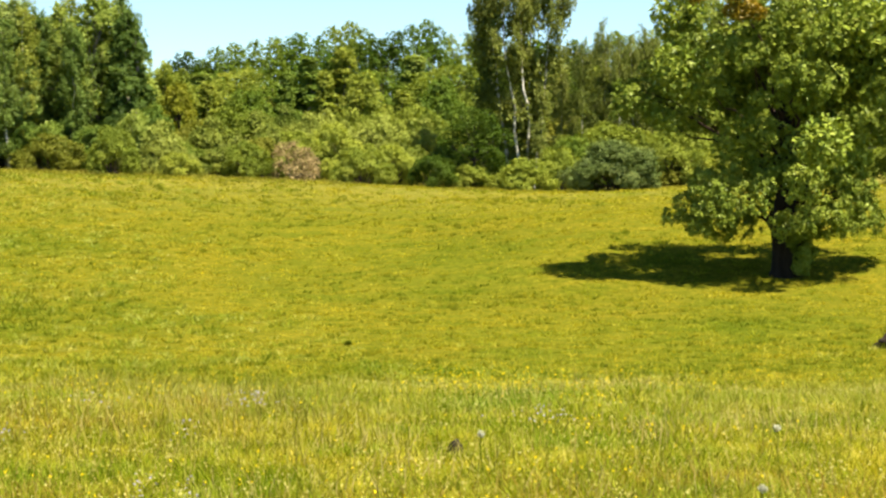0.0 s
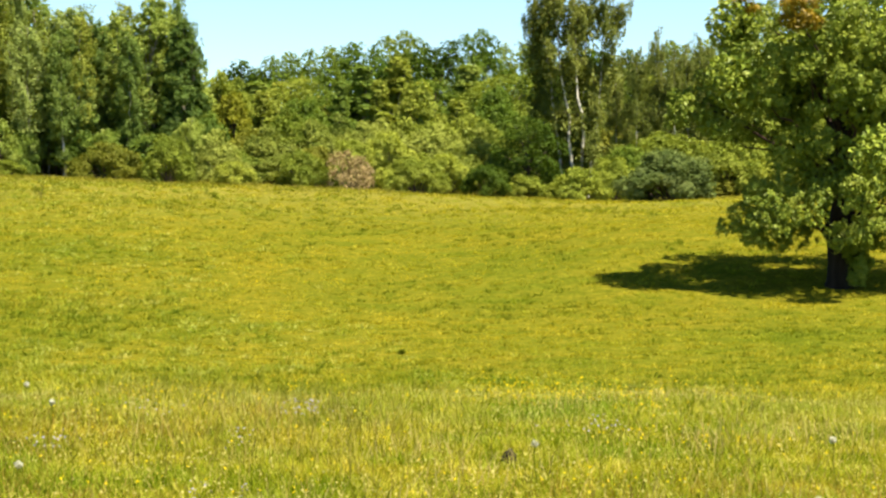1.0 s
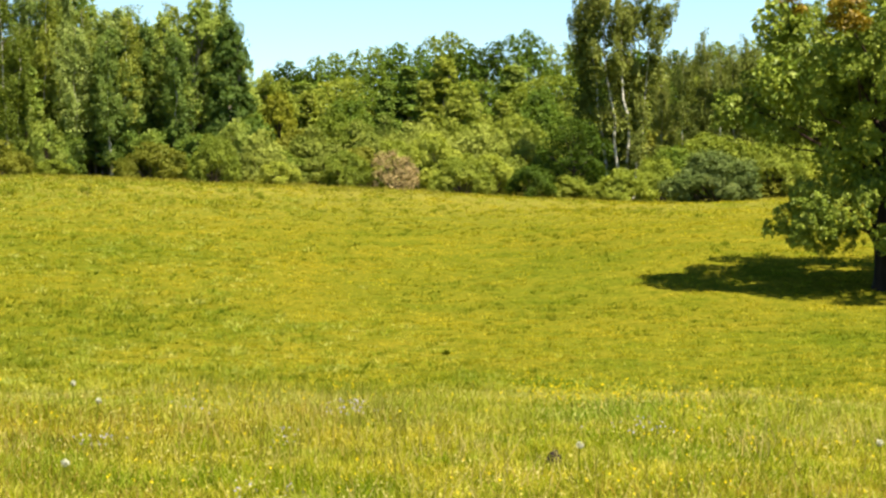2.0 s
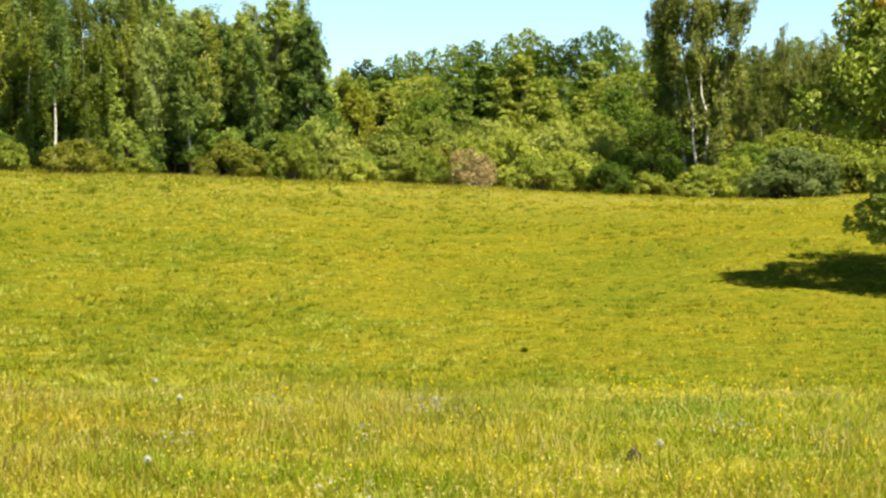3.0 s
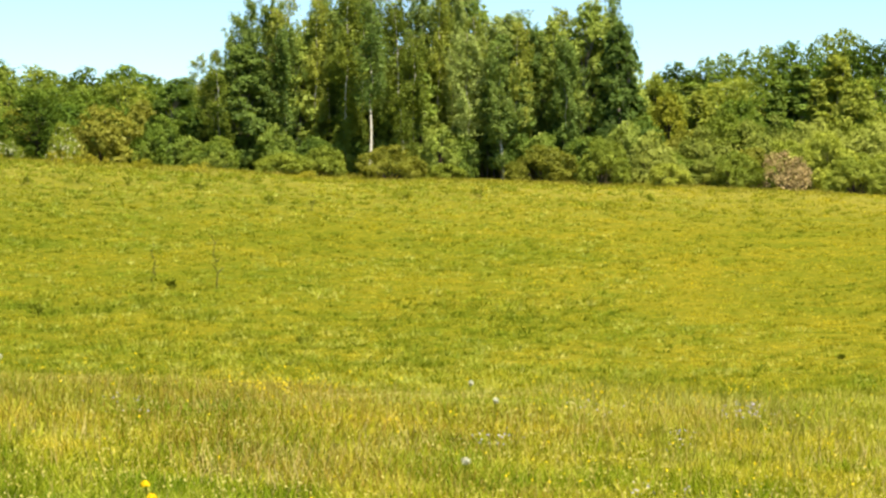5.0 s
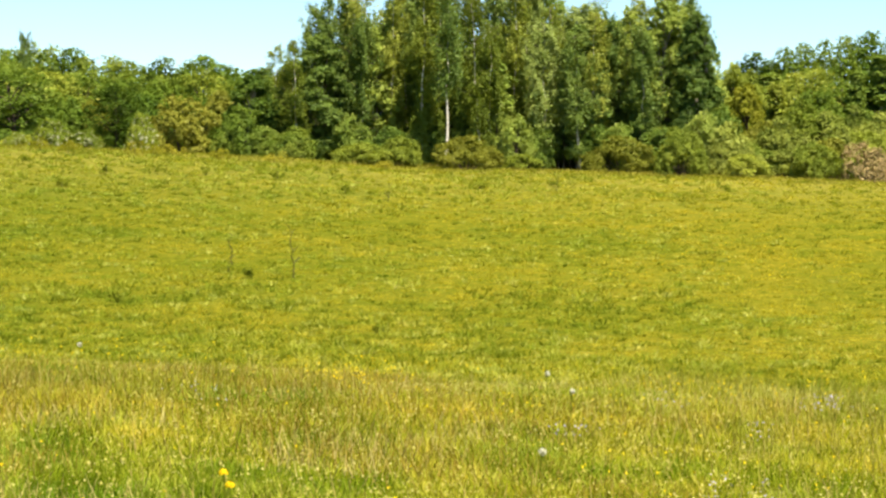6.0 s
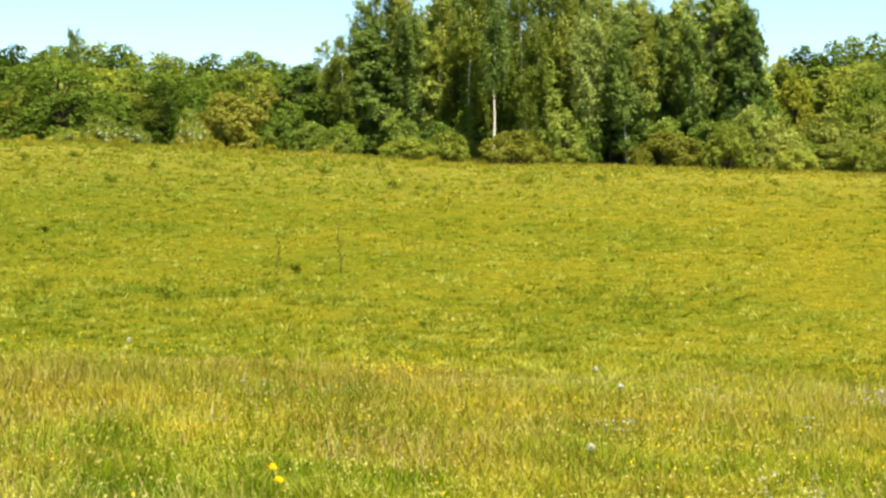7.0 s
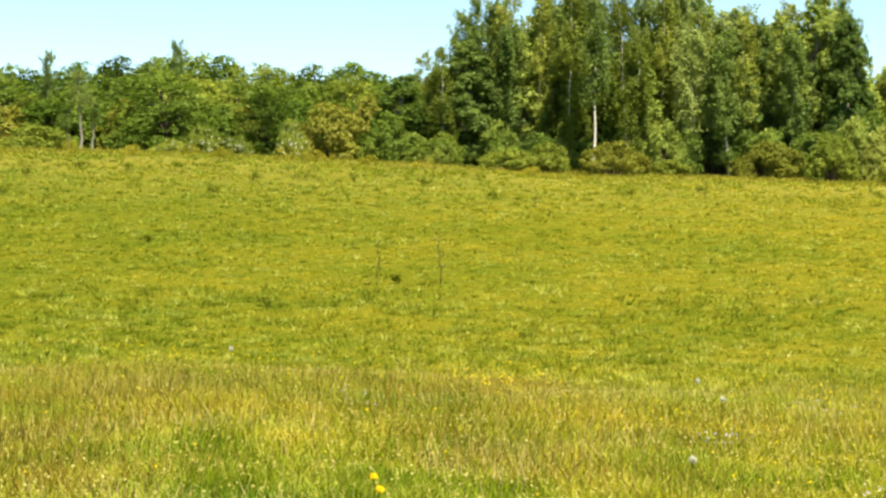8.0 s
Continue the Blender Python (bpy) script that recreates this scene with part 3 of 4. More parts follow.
KINDS = {
    "birch_a": (lambda: birch_proto(11, bare=0.13), 17.0, 6.0),
    "birch_b": (lambda: birch_proto(12, stems=2, bare=0.1, leafmat=L_WARM), 17.0, 6.0),
    "birch_c": (lambda: birch_proto(13, bare=0.05), 17.0, 6.0),
    "birch_group": (lambda: birch_proto(14, h=17, w=5.6, leaves=46000, stems=5, bare=0.07, girth=0.15, leafmat=L_DULL, leaf=0.082,
                                        feet=((0.55, -0.4, -0.35, 1.0), (0.1, -0.3, -2.0, 0.98), (0.9, 0.3, 2.7, 0.9), (-0.8, 0.9, -3.2, 0.95), (0.3, 1.2, 1.0, 0.96))), 17.0, 8.0),
    "birch_open": (lambda: birch_proto(19, w=5.4, leaves=12000, bare=0.14, girth=0.14, leafmat=L_WARM, leaf=0.08, feet=((0.0, 0.0, 0.5, 1.0),), clear=0.94), 17.0, 6.0),
    "birch_dull": (lambda: birch_proto(18, bare=0.05, leafmat=L_DULL), 17.0, 6.0),
    "birch_thin": (lambda: birch_proto(15, h=17, w=3.6, leaves=4000, bare=0.4, girth=0.11), 17.0, 3.6),
    "birch_bare": (lambda: birch_proto(16, h=17, w=3.6, leaves=1500, bare=0.6, girth=0.15, bark=B_GREY), 17.0, 3.6),
    "pole_tree": (lambda: birch_proto(17, h=12, w=3.6, leaves=3000, bare=0.5, girth=0.1, bark=B_GREY), 12.0, 3.6),
    "aspen_a": (lambda: broad_proto(21, 16, 7, 13000, L_ASPEN, 0.04, 0.095, B_GREY, 44, "aspen_tree", slim=True), 16.0, 7.0),
    "aspen_b": (lambda: broad_proto(22, 16, 6, 13000, L_BIRCH, 0.04, 0.095, B_GREY, 44, "aspen_tree", slim=True), 16.0, 6.0),
    "oak_a": (lambda: broad_proto(31), 14.0, 9.0),
    "oak_b": (lambda: broad_proto(32), 14.0, 9.0),
    "oak_far": (lambda: broad_proto(36, leaves=8500, size=0.122), 14.0, 9.0),
    "dark_far": (lambda: broad_proto(37, leaves=8500, size=0.122, leafmat=L_DARK), 14.0, 9.0),
    "lime_b": (lambda: broad_proto(38, 8, 5.5, 6500, L_LIME, 0.0, 0.1), 8.0, 5.5),
    "under_a": (lambda: broad_proto(39, 7, 6, 5200, L_OAK, 0.0, 0.11), 7.0, 6.0),
    "under_b": (lambda: broad_proto(56, 7, 6, 5400, L_ASPEN, 0.0, 0.098), 7.0, 6.0),
    "oak_low": (lambda: broad_proto(40, 7, 6, 6500, L_OLIVE, 0.0, 0.1), 7.0, 6.0),
    "fill_a": (lambda: broad_proto(55, 12, 6, 5500, L_ASPEN, 0.0, 0.112, B_GREY, 36, "aspen_tree", slim=True), 12.0, 6.0),
    "cone_a": (lambda: broad_proto(51, 10, 4.6, 7500, L_LIME, 0.0, 0.09, B_GREY, 24, "young_aspen_tree", True), 10.0, 4.6),
    "cone_b": (lambda: broad_proto(52, 11, 5, 8000, L_ASPEN, 0.0, 0.095, B_GREY, 24, "young_aspen_tree", True), 11.0, 5.0),
    "lime_a": (lambda: broad_proto(33, leafmat=L_LIME), 14.0, 9.0),
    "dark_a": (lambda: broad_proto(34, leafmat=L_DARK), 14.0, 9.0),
    "gold_a": (lambda: broad_proto(35, 8, 5, 6000, L_GOLD, 0.02, 0.1), 8.0, 5.0),
    "shrub_a": (lambda: bush_proto(41), 4.0, 5.5),
    "shrub_b": (lambda: bush_proto(42, leafmat=L_LIME), 4.0, 5.5),
    "willow_a": (lambda: bush_proto(43, leafmat=L_WILLOW, size=0.069, wild=0.6), 4.0, 5.5),
    "willow_b": (lambda: bush_proto(44, leafmat=L_WILLOW, size=0.069, wild=0.6), 4.0, 5.5),
    "olive_a": (lambda: bush_proto(45, leafmat=L_OLIVE, size=0.069, wild=0.6), 4.0, 5.5),
    "dead_a": (lambda: bush_proto(46, leaves=2600, leafmat=L_DEAD, size=0.065, wild=1.0, twiggy=190), 4.0, 5.5),
    "round_bush": (lambda: bush_proto(57, leaves=14000, leafmat=L_ROUND, size=0.06, lumps=24, twiggy=70), 4.0, 5.5),
    "dark_bush": (lambda: bush_proto(47, leafmat=L_DARK), 4.0, 5.5),
    "green_bush": (lambda: bush_proto(49, leafmat=L_OAK), 4.0, 5.5),
    "bloom_a": (lambda: bush_proto(48, leafmat=L_SHRUB, bloom=2600), 4.0, 5.5),
}


def tree_to(key, az, r, top, width, label, category="tree", group="", turn=None):
    """A tree whose top stands top degrees above the eye's level."""
    z = spot(az, r)[2]
    top = top + (0.3 if key.startswith("birch") else 0.12)
    return plant(key, az, r, EYE + r * math.tan(radians(top)) - z, width, label, category, group, turn)


BIRCH = "tall birch with white trunk and drooping green twigs"
ASPEN = "tall dense green aspen at the pasture edge"
FOREST = "round green forest tree in the wood behind the pasture"
YOUNG = "bright yellow-green young tree among the shrubs"

def grove(rows, label, category, group):
    for key, az, r, top, w in rows:
        tree_to(key, az, r, top, w, label, category, group)


# birches of the grove, its left and its right half, then its aspens
grove((
    ("birch_b", -11.0, 150, 4.2, 4.5), ("birch_b", -10.6, 145, 4.3, 4.5), ("birch_a", -10.1, 152, 5.4, 5.0), ("birch_a", -9.7, 151, 5.9, 4.0),
    ("birch_c", -9.1, 149, 5.9, 5.5), ("birch_c", -8.7, 145, 5.2, 5.0), ("birch_b", -8.2, 156, 6.1, 5.5), ("birch_a", -7.3, 150, 6.5, 6.0),
    ("birch_c", -6.3, 147, 6.6, 6.0), ("birch_b", -5.4, 153, 6.8, 6.0), ("birch_b", -5.0, 143, 5.6, 5.0),
), BIRCH, "birch", "birches of the grove")
grove((
    ("birch_a", -4.5, 149, 6.7, 5.5), ("birch_c", -3.7, 152, 6.6, 5.5), ("birch_c", -3.2, 145, 5.0, 5.0), ("birch_b", -2.7, 150, 5.4, 5.0),
    ("birch_c", -2.4, 153, 5.6, 8.0), ("birch_a", -2.2, 144, 4.6, 4.5), ("birch_a", -1.8, 154, 5.3, 5.0), ("birch_c", -1.4, 149, 5.2, 6.0),
    ("birch_b", -1.0, 155, 5.6, 8.0), ("birch_c", -0.3, 146, 4.8, 5.0), ("birch_b", 0.1, 152, 5.5, 6.0), ("birch_a", 0.9, 152, 6.4, 3.6),
    ("birch_c", 1.0, 150, 5.2, 5.0),
), BIRCH, "birch", "birches of the grove")
grove((
    ("aspen_a", -11.8, 147, 3.6, 6.0), ("aspen_b", -9.9, 146, 4.6, 6.0), ("aspen_a", -8.4, 147, 4.8, 5.5), ("aspen_b", -6.9, 158, 6.0, 6.0),
    ("aspen_a", -3.3, 158, 6.3, 6.5), ("aspen_b", -2.2, 146, 4.9, 5.5), ("aspen_a", -0.7, 150, 5.4, 6.0), ("aspen_a", 0.4, 149, 5.9, 6.5),
    ("aspen_b", 1.2, 147, 5.2, 5.0), ("aspen_a", -5.0, 146, 4.2, 5.5), ("aspen_b", -1.2, 160, 5.0, 6.0),
), ASPEN, "aspen", "aspens of the grove")

# wood on the left
rng = np.random.default_rng(5)
LEFT_TOPS_AZ = (-27.0, -23.5, -22.8, -22.2, -20.5, -18.0, -15.5, -13.5, -12.0, -11.0)
LEFT_TOPS = (3.9, 3.9, 3.45, 3.6, 4.0, 4.3, 3.8, 3.95, 3.7, 3.6)
for i, az in enumerate(np.arange(-24.9, -11.4, 0.95)):
    top = float(np.interp(az, LEFT_TOPS_AZ, LEFT_TOPS)) + rng.normal() * 0.07
    tree_to(("oak_far", "oak_far", "dark_far")[i % 3], az, 176 + 8 * rng.random(), top, 11.0, FOREST, "tree", "trees of the far wood")
for i, az in enumerate(np.arange(-24.8, -11.6, 1.15)):
    top = float(np.interp(az, LEFT_TOPS_AZ, LEFT_TOPS)) - 0.45 + rng.normal() * 0.12
    tree_to(("oak_b", "oak_a", "lime_a", "oak_b")[i % 4], az, 163 + 6 * rng.random(), top, 9.5, FOREST, "tree", "trees of the far wood")
for i, az in enumerate(np.arange(-24.7, -11.6, 1.2)):
    tree_to(("under_a", "oak_low", "under_a")[i % 3], az, 152 + 4 * rng.random(), 2.6 + 0.35 * rng.random(), 7.0, "leafy tree at the edge of the wood", "tree", "edge trees of the wood")
tree_to("birch_a", -22.2, 172, 4.1, 3.0, "slim birch standing above the wood", "birch")
tree_to("birch_a", -18.6, 178, 4.5, 3.0, "slim birch standing above the wood", "birch")
tree_to("oak_a", -18.9, 149, 3.6, 8.5, "broad bright green tree at the pasture edge", "tree")
tree_to("dark_a", -15.95, 145, 3.1, 5.4, "dark dense green tree at the pasture edge", "tree")

# wood on the right, in tiers
RIGHT_AZ = (1.5, 2.2, 3.2, 4.3, 4.8, 5.7, 6.2, 7.0, 9.0, 9.8, 10.8, 12.0, 14.5, 15.2, 16.5, 18.0, 24.0, 28.0)
RIGHT_TOPS = (3.55, 3.65, 4.2, 4.3, 4.1, 4.7, 4.55, 4.85, 4.9, 5.05, 4.85, 4.45, 4.4, 4.6, 4.8, 5.0, 5.3, 5.3)
for i, az in enumerate(np.arange(1.9, 25.6, 1.15)):
    top = float(np.interp(az, RIGHT_AZ, RIGHT_TOPS)) - 0.05 + rng.normal() * 0.09
    tree_to(("oak_far", "dark_far", "oak_far", "oak_far", "oak_far")[i % 5], az, 212 + 10 * rng.random(), top, 9.0 + 4.0 * rng.random(), FOREST, "tree", "trees of the far wood")
for i, az in enumerate(np.arange(2.3, 25.6, 1.05)):
    top = float(np.interp(az, RIGHT_AZ, RIGHT_TOPS)) - 0.95 + rng.normal() * 0.2
    tree_to(("oak_b", "cone_b", "lime_a", "oak_a", "cone_b", "cone_a")[i % 6], az, 186 + 10 * rng.random(), top, 10.5, FOREST, "tree", "trees of the far wood")
for i, az in enumerate(np.arange(2.4, 25.6, 1.15)):
    top = 2.9 + rng.normal() * 0.3
    tree_to(("lime_b", "cone_a", "under_a", "cone_b", "cone_a")[i % 5], az, 166 + 8 * rng.random(), top + (0.45 if i % 5 in (1, 3, 4) else 0.0), 6.0, YOUNG, "tree", "young trees")
tree_to("gold_a", 2.65, 158, 3.15, 3.6, "small golden-leaved tree among the shrubs", "tree")
for az, r, top, w in ((15.3, 205, 4.9, 4), (16.4, 200, 4.7, 4), (17.4, 196, 5.0, 4.5), (18.6, 200, 5.4, 5), (14.7, 196, 4.3, 4)):
    tree_to("birch_dull", az, r, top, w, BIRCH, "birch", "birches of the far wood")
for az, r, top, w in ((14.1, 160, 3.7, 3.6), (14.65, 158, 4.1, 3.4), (15.2, 161, 3.8, 3.8), (15.7, 159, 4.3, 3.6), (16.2, 162, 4.5, 4.0), (16.9, 160, 4.4, 4.0)):
    tree_to("birch_dull", az, r, top, w, "slim dull green birch at the edge of the wood", "birch", "birches of the far wood")
for az, r, top, w in ((-21.27, 140, 3.5, 2.6), (-21.65, 140.5, 2.4, 1.8), (-21.0, 140.5, 2.6, 1.8)):
    tree_to("birch_bare", az, r, top, w, "thin birch with a long bare pale trunk", "birch", "thin birches")
for az, r, top, w in ((-6.15, 140, 6.0, 3.4), (-7.9, 152, 5.6, 3.2), (-3.9, 153, 5.8, 3.2), (-1.6, 151, 4.9, 3.0)):
    tree_to("birch_thin", az, r, top, w, "thin birch with a long bare pale trunk", "birch", "thin birches")
for az, r, top in ((-2.7, 146, 3.6), (-2.45, 147, 3.4), (-2.2, 145.5, 3.7), (-1.95, 147, 3.5), (-1.7, 146, 3.6), (-2.05, 149, 3.4)):
    tree_to("pole_tree", az, r, top, 3.0, "thin grey-stemmed young tree in the shade of the grove", "tree", "young stems of the grove")
for az, r, top, w in ((-9.05, 147, 5.6, 4.6), (-7.85, 146, 5.9, 4.6), (-6.95, 143, 6.5, 5.0), (-6.45, 145, 6.3, 4.6), (-4.2, 147, 6.3, 4.8), (-1.9, 145, 5.2, 4.4)):
    tree_to("birch_open", az, r, top, w, "tall birch showing its white stem between drooping boughs", "birch", "birches of the grove", turn=-az)
tree_to("birch_group", 12.85, 144, 7.0, 8.0, "clump of tall birches with several white stems", "birch", turn=-12.85)
tree_to("birch_dull", 12.0, 147, 4.6, 5.0, "leafy birch beside the birch clump", "birch")
# tree added where only deep shade lies; its dark leaves carry that shade
tree_to("dark_a", 11.45, 139.0, 2.45, 6.0, "dark-leaved tree added for the shade beside the birch clump", "tree")

# undergrowth that closes the foot of the grove, and the scrub before the right wood
for i, az in enumerate(np.arange(-12.4, 1.9, 0.78)):
    if -3.0 < az < -1.5:
        continue
    tree_to(("under_b", "under_a")[i % 2], az, 149 + 6 * rng.random(), 2.4 + 0.6 * rng.random(), 6.0, "leafy undergrowth tree in the birch grove", "tree", "undergrowth of the grove")
for row, r0, top0 in ((0, 161, 2.45), (1, 152, 2.1), (2, 145, 1.6)):
    for i, az in enumerate(np.arange(0.3 + row * 0.4, 19.0, 1.35)):
        fall = 0.35 * max(0.0, az - 9.0) / 8.0
        key = ("willow_a", "shrub_b", "willow_b", "shrub_a", "olive_a", "green_bush", "shrub_b", "willow_a", "shrub_a")[(i * 4 + row * 5) % 9]
        plant(key, az, r0 + 4 * rng.random(), EYE + r0 * math.tan(radians(top0 - fall + rng.normal() * 0.22)) - spot(az, r0)[2], 5.0 + 3.0 * rng.random(),
              "bushy scrub in front of the wood", "bush", "scrub before the wood")

for i, az in enumerate(np.arange(-11.6, 1.3, 0.85)):
    tree_to("fill_a", az, 157 + 6 * rng.random(), (3.2 + 1.6 * min(1.0, (az + 11.6) / 3.0)) + 0.3 * rng.random() - 0.5 * max(0.0, az), 6.5, "dense young aspen deep in the grove", "aspen", "young aspens of the grove")

for i, az in enumerate(np.arange(-12.2, 1.6, 0.62)):
    if not (-3.1 < az < -1.7 or -6.4 < az < -5.9):
        tree_to("under_b", az, 142.5 + 3 * rng.random(), 1.5 + 0.9 * rng.random(), 3.4, "leafy sapling at the foot of the birch grove", "tree", "saplings of the grove")

# shrubs along the far edge
SHRUB = "rounded green shrub at the pasture edge"
WILLOW = "grey-green willow bush at the pasture edge"
def edge_shrubs(rows):
    """Shrubs at a compass angle and distance, of the given top angle and width."""
    for key, az, r, top, w, label in rows:
        z = spot(az, r)[2]
        plant(key, az, r, max(1.2, EYE + r * math.tan(radians(top)) - z), w * 1.2, label, "bush", "shrubs along the pasture edge")


# in front of the grove
edge_shrubs((
    ("olive_a", -5.6, 137, 1.75, 4.6, "olive-brown shrub in front of the birches"),
    ("shrub_b", -8.7, 139, 1.55, 4.5, "bright green low shrub in front of the birches"),
    ("shrub_b", -7.6, 140, 1.75, 3.6, "bright green low shrub in front of the birches"),
    ("shrub_a", -3.9, 141, 1.2, 3.0, SHRUB),
    ("green_bush", -10.8, 142, 2.0, 4.0, SHRUB),
    ("olive_a", -1.0, 141, 1.75, 4.6, "olive-brown shrub beside the grove"),
))
# before the right wood
edge_shrubs((
    ("willow_a", 0.1, 146, 2.0, 4.4, WILLOW),
    ("shrub_b", 0.75, 137, 2.0, 4.0, SHRUB),
    ("willow_b", 2.0, 143, 2.15, 4.6, WILLOW),
    ("shrub_a", 2.7, 138, 1.2, 3.2, SHRUB),
    ("willow_a", 3.6, 150, 2.3, 5.4, WILLOW),
    ("shrub_b", 4.7, 139, 1.55, 3.8, SHRUB),
    ("willow_b", 5.0, 152, 2.45, 5.8, WILLOW),
    ("dead_a", 6.1, 138, 1.55, 3.7, "withered pinkish-brown shrub at the pasture edge"),
    ("shrub_a", 7.3, 145, 2.1, 5.0, SHRUB),
    ("willow_a", 6.4, 156, 2.4, 6.0, WILLOW),
    ("shrub_b", 8.1, 138, 1.35, 4.2, SHRUB),
    ("shrub_a", 9.0, 141, 1.45, 4.4, SHRUB),
    ("willow_b", 8.6, 152, 2.3, 6.0, WILLOW),
))
# beyond the birch clump
edge_shrubs((
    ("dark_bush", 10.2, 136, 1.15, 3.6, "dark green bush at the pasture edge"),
    ("shrub_b", 11.3, 137, 0.85, 3.6, SHRUB),
    ("shrub_a", 12.9, 134, 1.05, 4.0, SHRUB),
    ("shrub_a", 14.0, 140, 1.35, 4.0, SHRUB),
    ("round_bush", 15.65, 127, 1.6, 5.6, "large round grey-green bush at the pasture edge"),
    ("shrub_b", 15.6, 150, 2.1, 7.5, SHRUB),
    ("shrub_b", 17.4, 146, 2.0, 6.0, SHRUB),
    ("shrub_a", 19.5, 144, 1.9, 6.0, SHRUB),
    ("shrub_b", 21.8, 142, 1.8, 6.0, SHRUB),
    ("shrub_a", 24.0, 140, 1.8, 6.0, SHRUB),
    ("willow_a", 10.0, 150, 2.2, 5.0, WILLOW),
    ("shrub_b", 26.0, 140, 1.8, 6.0, SHRUB),
))
# before the left wood
edge_shrubs((
    ("bloom_a", -17.8, 139, 2.2, 3.4, "bush covered in white blossom"),
    ("bloom_a", -15.2, 139, 2.4, 2.6, "bush covered in white blossom"),
    ("bloom_a", -16.8, 139, 1.9, 2.6, "bush covered in white blossom"),
    ("bloom_a", -18.75, 140, 1.6, 2.0, "bush covered in white blossom"),
    ("shrub_b", -22.6, 144, 2.2, 6.0, SHRUB),
    ("shrub_a", -24.8, 144, 2.1, 6.0, SHRUB),
    ("olive_a", -14.0, 147, 2.9, 6.5, "tall olive-green shrub at the pasture edge"),
    ("green_bush", -12.4, 145, 2.6, 5.0, SHRUB),
    ("shrub_a", -18.7, 142, 1.7, 4.0, SHRUB),
))


# ======== the single tree in the pasture ========
def near_tree(az, r):
    rng = np.random.default_rng(77)
    x, y, z = spot(az, r)
    ob = empty_thing("pasture_tree")
    ob.matrix_basis = pose(x, y, z, 0, 0, -az)
    trunk = [tube([(0, 0, -0.2), (0.02, 0, 0.25), (0.0, 0, 0.9), (-0.05, 0.02, 1.8), (0.05, 0.05, 3.4), (0.1, 0, 5.5), (0.0, 0, 8.0)],
                  (0.6, 0.48, 0.42, 0.38, 0.26, 0.17, 0.05), 12)]
    for dx, dy, rad in ((0.32, -0.2, 0.12), (0.45, 0.05, 0.09), (-0.3, 0.15, 0.1)):
        trunk.append(tube([(dx, dy, -0.2), (dx * 1.1, dy, 0.7), (dx * 1.4, dy * 1.3, 1.8), (dx * 2.2, dy * 2, 3.2)], (rad * 1.4, rad, rad * 0.8, rad * 0.4), 7))
    part("trunk", array_mesh("pasture_tree_trunk", *join_arrays(trunk), B_NEAR, True), ob, "short thick dark trunk")
    # upper crown and low skirt, each a shell of leafy lobes with hollows between them
    lobes = []
    for n, mid, span, low, big in ((78, (0.35, 0.35, 6.7), (4.35, 3.2, 2.85), -0.82, 0.6), (38, (-0.3, -0.5, 2.3), (2.75, 2.4, 1.05), -0.8, 0.6)):
        for i in range(n):
            up = low + (1 - low) * (i + 0.5) / n
            ang = i * 2.39996 + rng.normal() * 0.2
            d = np.array([math.cos(ang) * math.sqrt(1 - up * up), math.sin(ang) * math.sqrt(1 - up * up), up])
            p = np.array(mid) + d * span * (0.86 + 0.24 * rng.random())
            if mid[2] > 5.0:
                p[0] = max(p[0], float(np.interp(p[2], (3.5, 4.4, 5.5, 6.5, 8.0, 9.5), (-3.1, -3.4, -3.9, -3.4, -2.5, -1.9))) - 0.3 * rng.random())
            if not (2.9 < p[2] < 3.7 and p[0] < -2.4):
                lobes.append((*p, big * (0.75 + 0.75 * rng.random())))
    # a bough that reaches out over the shadow, the rusty top shoots' boughs, the ends of the skirt
    lobes += [(-4.9, -1.4, 5.7, 0.5), (-4.4, -1.8, 5.3, 0.5), (-5.2, -1.0, 5.2, 0.4), (-3.8, -2.0, 4.9, 0.5), (-4.6, -0.6, 5.9, 0.6), (-4.1, -0.9, 5.2, 0.6), (-5.0, -0.4, 5.5, 0.42), (-5.1, -0.2, 6.0, 0.42), (-3.5, -1.0, 4.75, 0.55), (-4.0, -0.3, 6.6, 0.6), (-3.2, -0.5, 7.7, 0.6), (-2.9, -0.6, 8.6, 0.5), (-1.2, -2.2, 8.2, 0.6), (2.6, -1.4, 1.75, 0.5), (-3.3, -1.2, 1.9, 0.55), (-2.6, -1.6, 1.55, 0.5)]
    inside = [(rng.normal() * 1.7, rng.normal() * 1.4, 3.4 + 5.0 * rng.random(), 0.9) for _ in range(34)]
    for k, c in enumerate(lobes):
        if k % 4 == 0:
            b0 = np.array([0.0, 0.0, max(1.0, c[2] * 0.55)])
            v, f = tube(bent(b0, c[:3], 0.3, rng, 6, 0.12), np.linspace(0.07, 0.012, 6), 6)
            part("limb", array_mesh("limb", v, f, B_TWIG, True), ob)
    tops = [(-1.2 + rng.normal() * 0.35, -2.95 + rng.normal() * 0.15, 8.0 + 0.8 * rng.random(), 0.3) for _ in range(8)]
    tops += [(-2.9 + rng.normal() * 0.2, -1.1 + rng.normal() * 0.2, 8.6 + rng.random() * 0.5, 0.22) for _ in range(4)]
    sprays, outs = lobe_sprays(lobes, 46, rng, 0.1, 0.27, -0.7, 0.5, 0.1, 0.72)
    v, f = join_arrays([spray_leaves(sprays, outs, 135000, 0.043, rng, 0.6, 0.75, 1.0, 0.8), core_leaves(lobes, 12000, 0.06, rng, 0.42), core_leaves(inside, 26000, 0.1, rng, 1.0)])
    part("crown", array_mesh("pasture_tree_crown", v, f, L_NEAR), ob)
